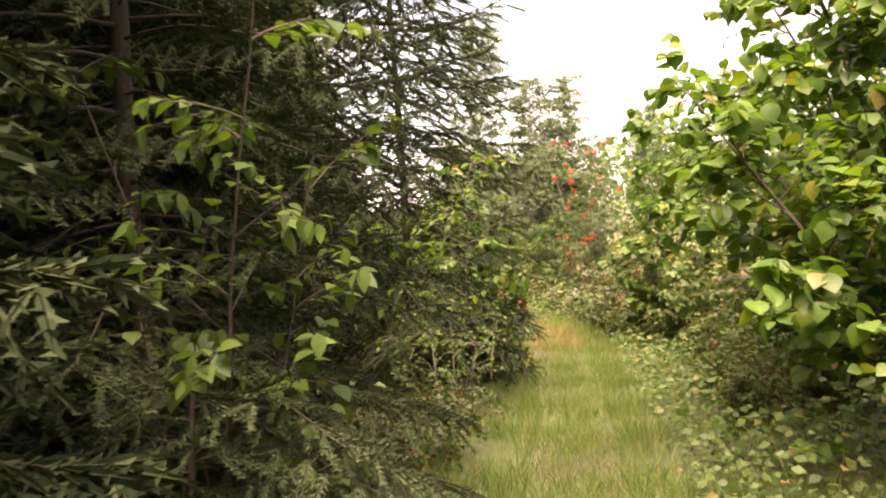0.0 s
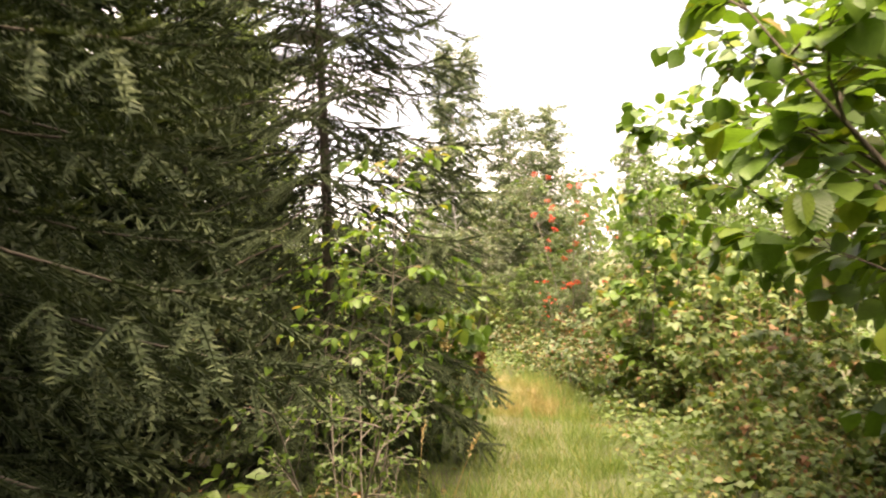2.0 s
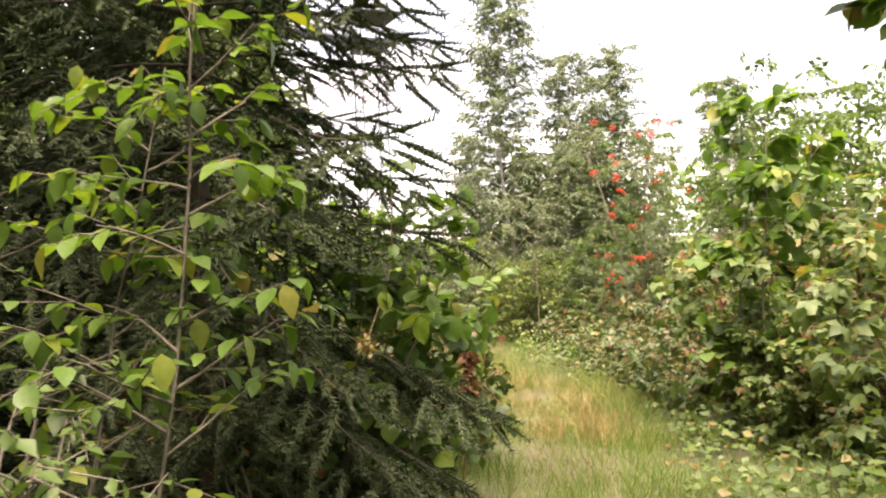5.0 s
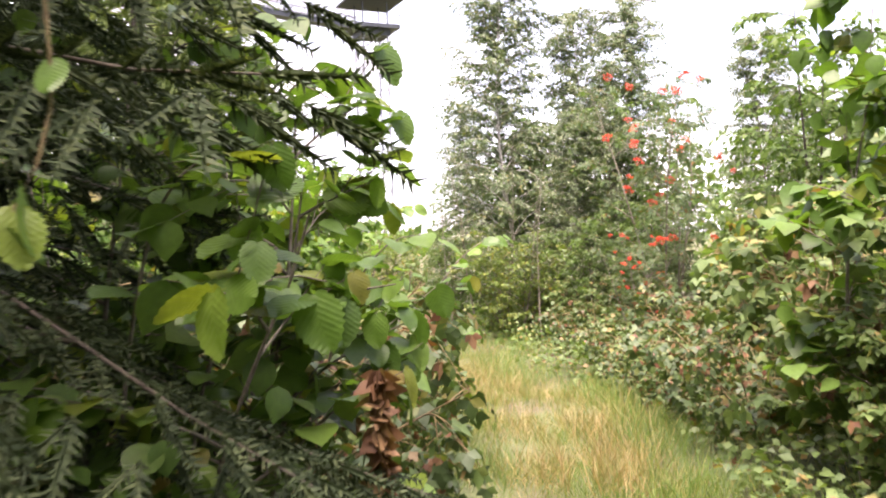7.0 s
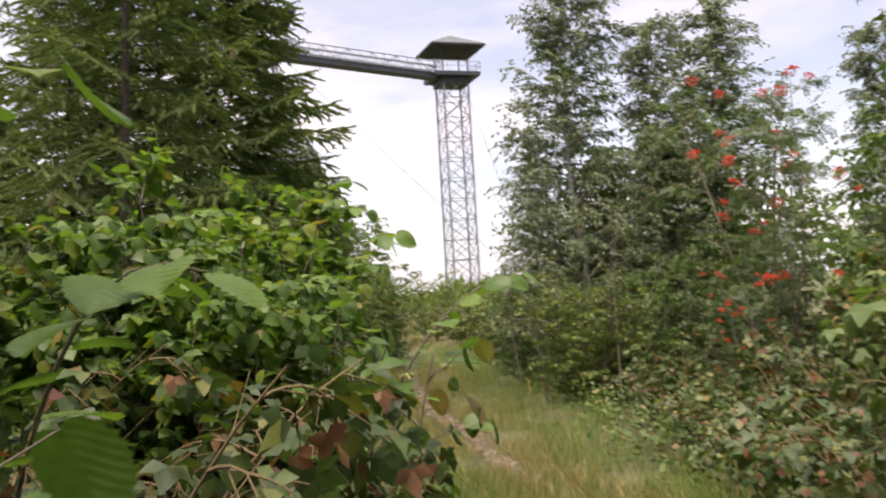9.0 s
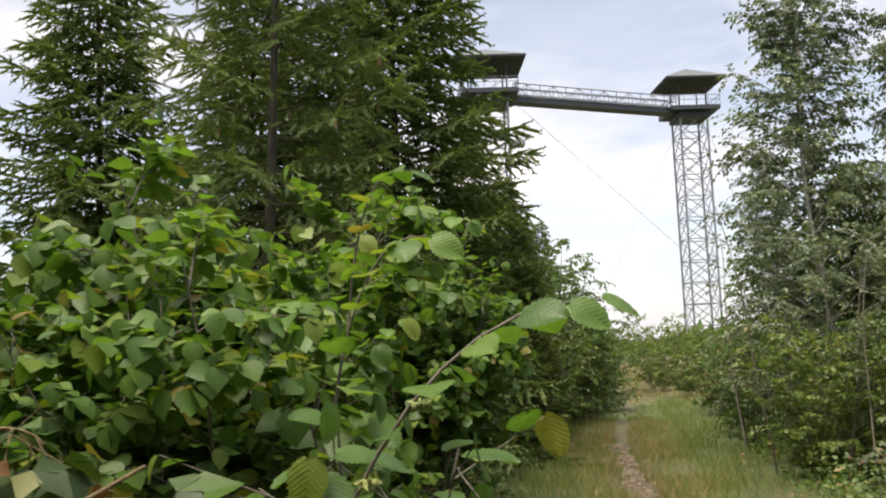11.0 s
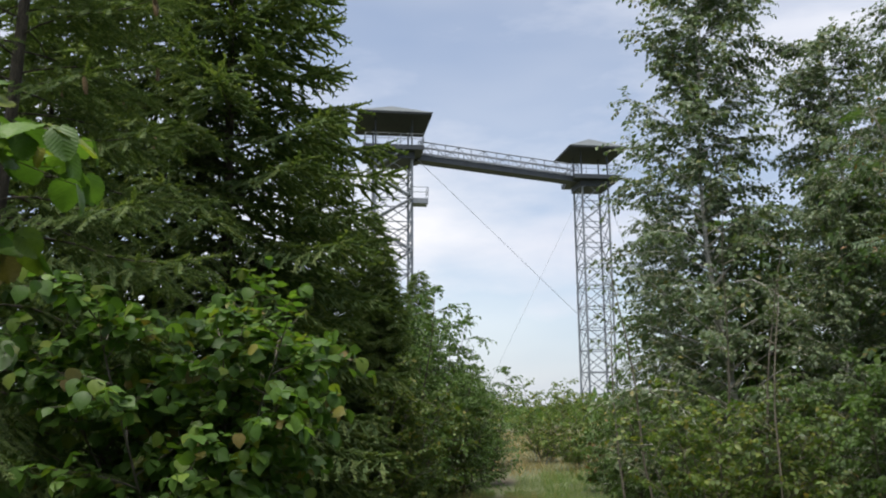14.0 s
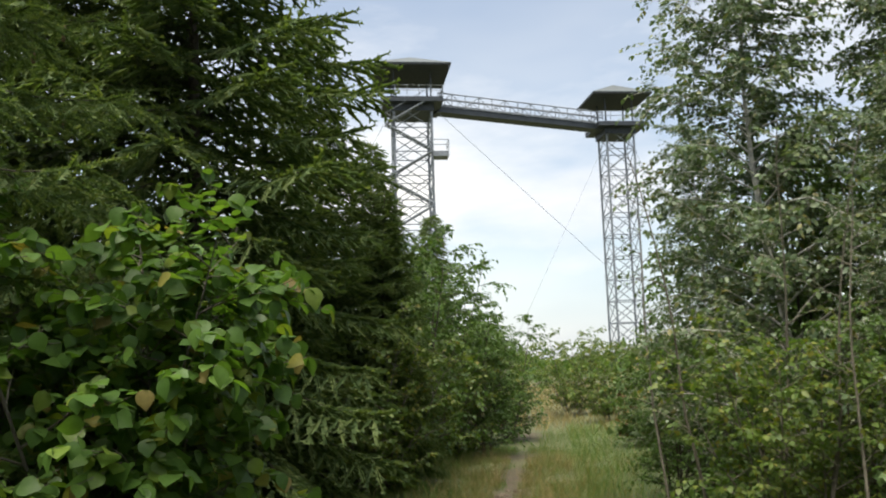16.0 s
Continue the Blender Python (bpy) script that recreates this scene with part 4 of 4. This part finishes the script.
def ball(r, rings=3, sides=6):
    v = [(0, 0, -r)]
    for i in range(1, rings):
        a = math.pi * i / rings
        v += [(r * math.sin(a) * math.cos(2 * math.pi * k / sides), r * math.sin(a) * math.sin(2 * math.pi * k / sides), -r * math.cos(a)) for k in range(sides)]
    v.append((0, 0, r))
    f = [(0, 1 + (k + 1) % sides, 1 + k) for k in range(sides)]
    for i in range(rings - 2):
        b = 1 + i * sides
        for k in range(sides):
            j = (k + 1) % sides
            f += [(b + k, b + j, b + sides + j), (b + k, b + sides + j, b + sides + k)]
    t = len(v) - 1
    b = 1 + (rings - 2) * sides
    f += [(t, b + k, b + (k + 1) % sides) for k in range(sides)]
    return np.array(v, float), np.array(f)


def berries(tree, seed, count):
    r = np.random.default_rng(seed)
    pieces = []
    one = ball(0.0075)
    for k in range(46):
        a, d = r.uniform(0, 6.28), 0.07 * r.random() ** 0.5
        pieces.append((one[0] + [d * math.cos(a), d * math.sin(a), -6 * d * d + r.uniform(-0.02, 0.01)], one[1]))
    for k in range(8):
        a, d = k * 0.785, 0.055
        pieces.append(bar((0, 0, -0.09), (d * math.cos(a), d * math.sin(a), -0.02), 0.0015, 3))
    me = mesh_of("umbel", solid(pieces), berry_red, True)
    for k in range(count):
        a, d = r.uniform(0, 6.28), r.uniform(0.25, 0.95)
        ob = part("umbel", me, None, tree, "bright red berry cluster")
        h = 1.5 + 2.3 * r.random()
        ob.matrix_local = pose(d * math.cos(a), d * math.sin(a), h, r.uniform(-35, 35), r.uniform(-35, 35), r.uniform(0, 360)) @ Matrix.Scale(r.uniform(0.75, 1.25), 4)


berries(rowan, 91, 30)
copy_thing(rowan, on_land(2.75, 18.2, turn=40, scale=0.42))


def path_stones():
    r = np.random.default_rng(92)
    lump = ball(1.0, 4, 7)
    n = 240
    y = 17.3 + 7.5 * r.random(n) ** 1.4
    x = path_x(y) + 0.05 * np.sin(2.6 * y) + r.normal(0, 0.11, n)
    s = r.uniform(0.015, 0.06, n) * r.uniform(0.6, 1.3, n)
    v = scatter((lump[0] * [1, 0.75, 0.65] * (1 + 0.12 * np.sin(5 * lump[0][:, [1, 2, 0]])), lump[1]), np.stack([x, y, land(x, y)], -1), np.stack([r.normal(0, 1, n), r.normal(0, 1, n), np.zeros(n)], -1), np.stack([r.normal(0, 0.1, n), r.normal(0, 0.1, n), np.ones(n)], -1), s)
    tagged(part("path_stones", v, stone), "half-buried grey stones in the worn path", "stones", kind="stuff")


path_stones()


def bare_twig(m, seed):
    r = np.random.default_rng(seed)
    plant = thing("dead_twig", "bare grey dead twig standing in grass", "twig", m)
    main = stem(r, (0, 0, 0), (0.1, 0, 1), 0.55, 0, 0.1, 6)
    part("stem", tube(main, 0.005, 0.002, 5), bark_grey, plant)
    for k in range(7):
        p, d = along(main, 0.25 + 0.1 * k)
        part("side_twig", tube(stem(r, p, d * 0.5 + r.normal(0, 0.8, 3) * [1, 1, 0.3], 0.26 - 0.02 * k, 0.1, 0.1, 4), 0.003, 0.001, 4), bark_grey, plant)


bare_twig(on_land(0.12, 7.0), 93)
bare_twig(on_land(0.02, 7.15), 94)


def seed_stalk(m, seed, lean):
    r = np.random.default_rng(seed)
    plant = thing("grass_stalk", "dry bent grass stalk with a pale seed head", "grass", m)
    line = stem(r, (0, 0, 0), (lean * 0.3, 0.05, 1), 0.75, 1.3 * lean, 0.02, 10)
    part("stalk", tube(line[:9], 0.0022, 0.0014, 4), grass_straw, plant)
    n = 40
    t = r.uniform(0.78, 1.0, n)
    P = np.array([along(line, q)[0] for q in t])
    D = np.array([along(line, q)[1] for q in t]) + r.normal(0, 0.35, (n, 3))
    part("seed_head", scatter(narrow_leaf, P, D, r.normal(0, 1, (n, 3)), r.uniform(0.02, 0.035, n)), grass_straw, plant, "pale straw seed head", kind="stuff")


for x, y, q, a, l_ in ((0.42, 7.05, 95, 0, 0.8), (0.2, 15.4, 96, 30, 1.2), (0.3, 7.3, 97, 70, 0.9), (1.9, 17.2, 98, 200, 0.7), (0.8, 18.6, 99, 120, 0.8)):
    seed_stalk(on_land(x, y, turn=a), q, l_)


def withered_fern(m, seed):
    r = np.random.default_rng(seed)
    plant = thing("withered_fern", "hanging bunch of withered red-brown leaves", "fern", m)
    main = stem(r, (0, 0, 0), (0.05, -0.05, 1), 1.05, 0.2, 0.03, 6)
    part("stem", tube(main, 0.006, 0.003, 5), cane, plant)
    n = 150
    P = np.array([along(main, q)[0] for q in r.uniform(0.72, 1.0, n)])
    D = np.stack([r.normal(0, 0.8, n), r.normal(0, 0.8, n), r.uniform(-1.3, -0.1, n)], -1)
    part("withered_leaf_mass", scatter(oval_leaf, P, D, r.normal(0, 1, (n, 3)), r.uniform(0.035, 0.075, n)), dead_leaf, plant, "curled red-brown leaves", kind="stuff")


withered_fern(on_land(0.78, 9.85), 101)
withered_fern(on_land(0.0, 6.3, scale=0.5), 102)


# ---- arching hazel shoots beside the path ----
def hazel_shoot(base, mid, top, tip, leaves, size, seed, label, nuts=0, lean=0.0):
    """One hazel shoot on a curve from the ground to its tip, with ribbed leaves to both sides of its upper part."""
    r = np.random.default_rng(seed)
    m = on_land(*base)
    o = np.array(m.translation)
    plant = thing("hazel_shoot", label, "shrub", m)
    a, b, c, d = np.zeros(3), np.array(mid) - o, np.array(top) - o, np.array(tip) - o
    t = np.linspace(0, 1, 15)[:, None]
    line = a * (1 - t) ** 3 + 3 * b * t * (1 - t) ** 2 + 3 * c * t * t * (1 - t) + d * t ** 3
    part("stem", tube(line, 0.0075, 0.0022, 7), bark_grey, plant, smooth=True)
    me = mesh_of("leaf", hazel_leaf_blade, hazel_leaf_single, True)
    for k in range(leaves):
        u = 0.45 + 0.55 * (k + 0.5) / leaves if k < leaves - 1 else 1.0
        p, way = along(line, min(u, 0.999))
        side = unit(np.cross(way, [0, 0, 1.0])) * (1 if k % 2 else -1)
        y = unit((0.85 * side + 0.5 * way if u < 1 else way) + [0, 0, -0.28] + r.normal(0, 0.16, 3))
        z = unit(np.array([0, lean, 1.0]) + r.normal(0, 0.22, 3))
        z = unit(z - z.dot(y) * y)
        x = np.cross(y, z)
        q = size * r.uniform(0.75, 1.2)
        foot = p + y * 0.16 * q
        ob = part("leaf", me, None, plant)
        ob.matrix_local = Matrix([[q * x[i], q * y[i], q * z[i], foot[i]] for i in range(3)] + [[0, 0, 0, 1]])
    for k in range(nuts):
        p, way = along(line, 0.55 + 0.12 * k)
        pieces = []
        for q in range(3):
            at = p + [0.014 * math.cos(2.1 * q), 0.014 * math.sin(2.1 * q), -0.026]
            nut = ball(0.0095, 5, 8)
            frill = r.normal(0, 1, (12, 3)) * [1, 1, 0.6] + [0, 0, -0.6]
            pieces += [(nut[0] + at, nut[1]), scatter(narrow_leaf, np.tile(at + [0, 0, 0.007], (12, 1)), frill, r.normal(0, 1, (12, 3)), r.uniform(0.02, 0.03, 12))]
        pieces.append(bar(p, p + [0, 0, -0.024], 0.0018, 4))
        part("nut_cluster", solid(pieces), husk_green, plant, "pale green hazelnuts in frilled husks", True)


hazel_shoot((0.32, 12.85), (0.5, 12.75, 0.1), (0.85, 12.6, 0.75), (1.16, 13.0, 0.72), 13, 0.1, 111, "hazel shoot with large ribbed leaves and green nuts over the path", 2, lean=-0.7)
hazel_shoot((0.15, 13.4), (0.2, 13.3, 0.5), (0.35, 13.3, 1.0), (0.55, 13.4, 0.95), 12, 0.095, 112, "upright hazel shoot with ribbed leaves before a hazel bush", lean=-0.5)
hazel_shoot((-0.1, 13.9), (-0.05, 13.85, 0.8), (0.0, 13.85, 1.35), (0.2, 13.95, 1.28), 12, 0.09, 113, "tall hazel shoot with ribbed leaves before a hazel bush", lean=-0.5)
hazel_shoot((0.15, 10.1), (0.3, 10.1, 0.7), (0.45, 10.1, 1.35), (0.72, 10.13, 1.2), 14, 0.1, 114, "hazel shoot arching against the sky with dark round leaves", lean=0.5)
hazel_shoot((0.3, 9.75), (0.35, 9.7, 0.2), (0.4, 9.65, 0.75), (0.72, 9.75, 0.62), 10, 0.1, 115, "low hazel shoot with broad round leaves beside the path")
hazel_shoot((0.2, 9.5), (0.3, 9.5, 0.4), (0.35, 9.4, 1.0), (0.6, 9.45, 0.9), 10, 0.095, 116, "low hazel shoot with broad round leaves beside the path")
hazel_shoot((0.3, 10.95), (0.4, 10.9, 0.2), (0.6, 10.8, 0.85), (0.92, 10.72, 0.72), 11, 0.1, 117, "hazel shoot with broad leaves reaching over the path")


def bindweed(top, seed):
    """A thin dead twist of bindweed caught in a bough: stem, a few heart-shaped leaves and a withered clump at its end."""
    r = np.random.default_rng(seed)
    plant = thing("bindweed_vine", "hanging bindweed with pale leaves and a withered clump", "vine", pose(*top))
    line = stem(r, (0, 0, 0), (0.05, 0, -1), 0.62, 0, 0.12, 9)
    part("stem", tube(line, 0.003, 0.002, 5), cane, plant, "thin pale brown stem", True)
    me = mesh_of("leaf", hazel_leaf_blade, hazel_leaf_single, True)
    for k, (u, q) in enumerate(((0.35, 0.05), (0.62, 0.085), (0.66, 0.07), (0.7, 0.05))):
        p, _ = along(line, u)
        ob = part("leaf", me, None, plant)
        ob.matrix_local = pose(*p, 250 + 20 * k, 10 * k - 15, 110 * k) @ Matrix.Scale(q, 4)
    n = 60
    at = line[-1] + r.normal(0, 0.018, (n, 3))
    part("withered_leaf_mass", scatter(oval_leaf, at, r.normal(0, 1, (n, 3)) + [0, 0, -0.5], r.normal(0, 1, (n, 3)), r.uniform(0.02, 0.038, n)), grass_straw, plant, "curled straw-brown leaves", kind="stuff")


bindweed((0.63, 8.62, 1.17), 121)
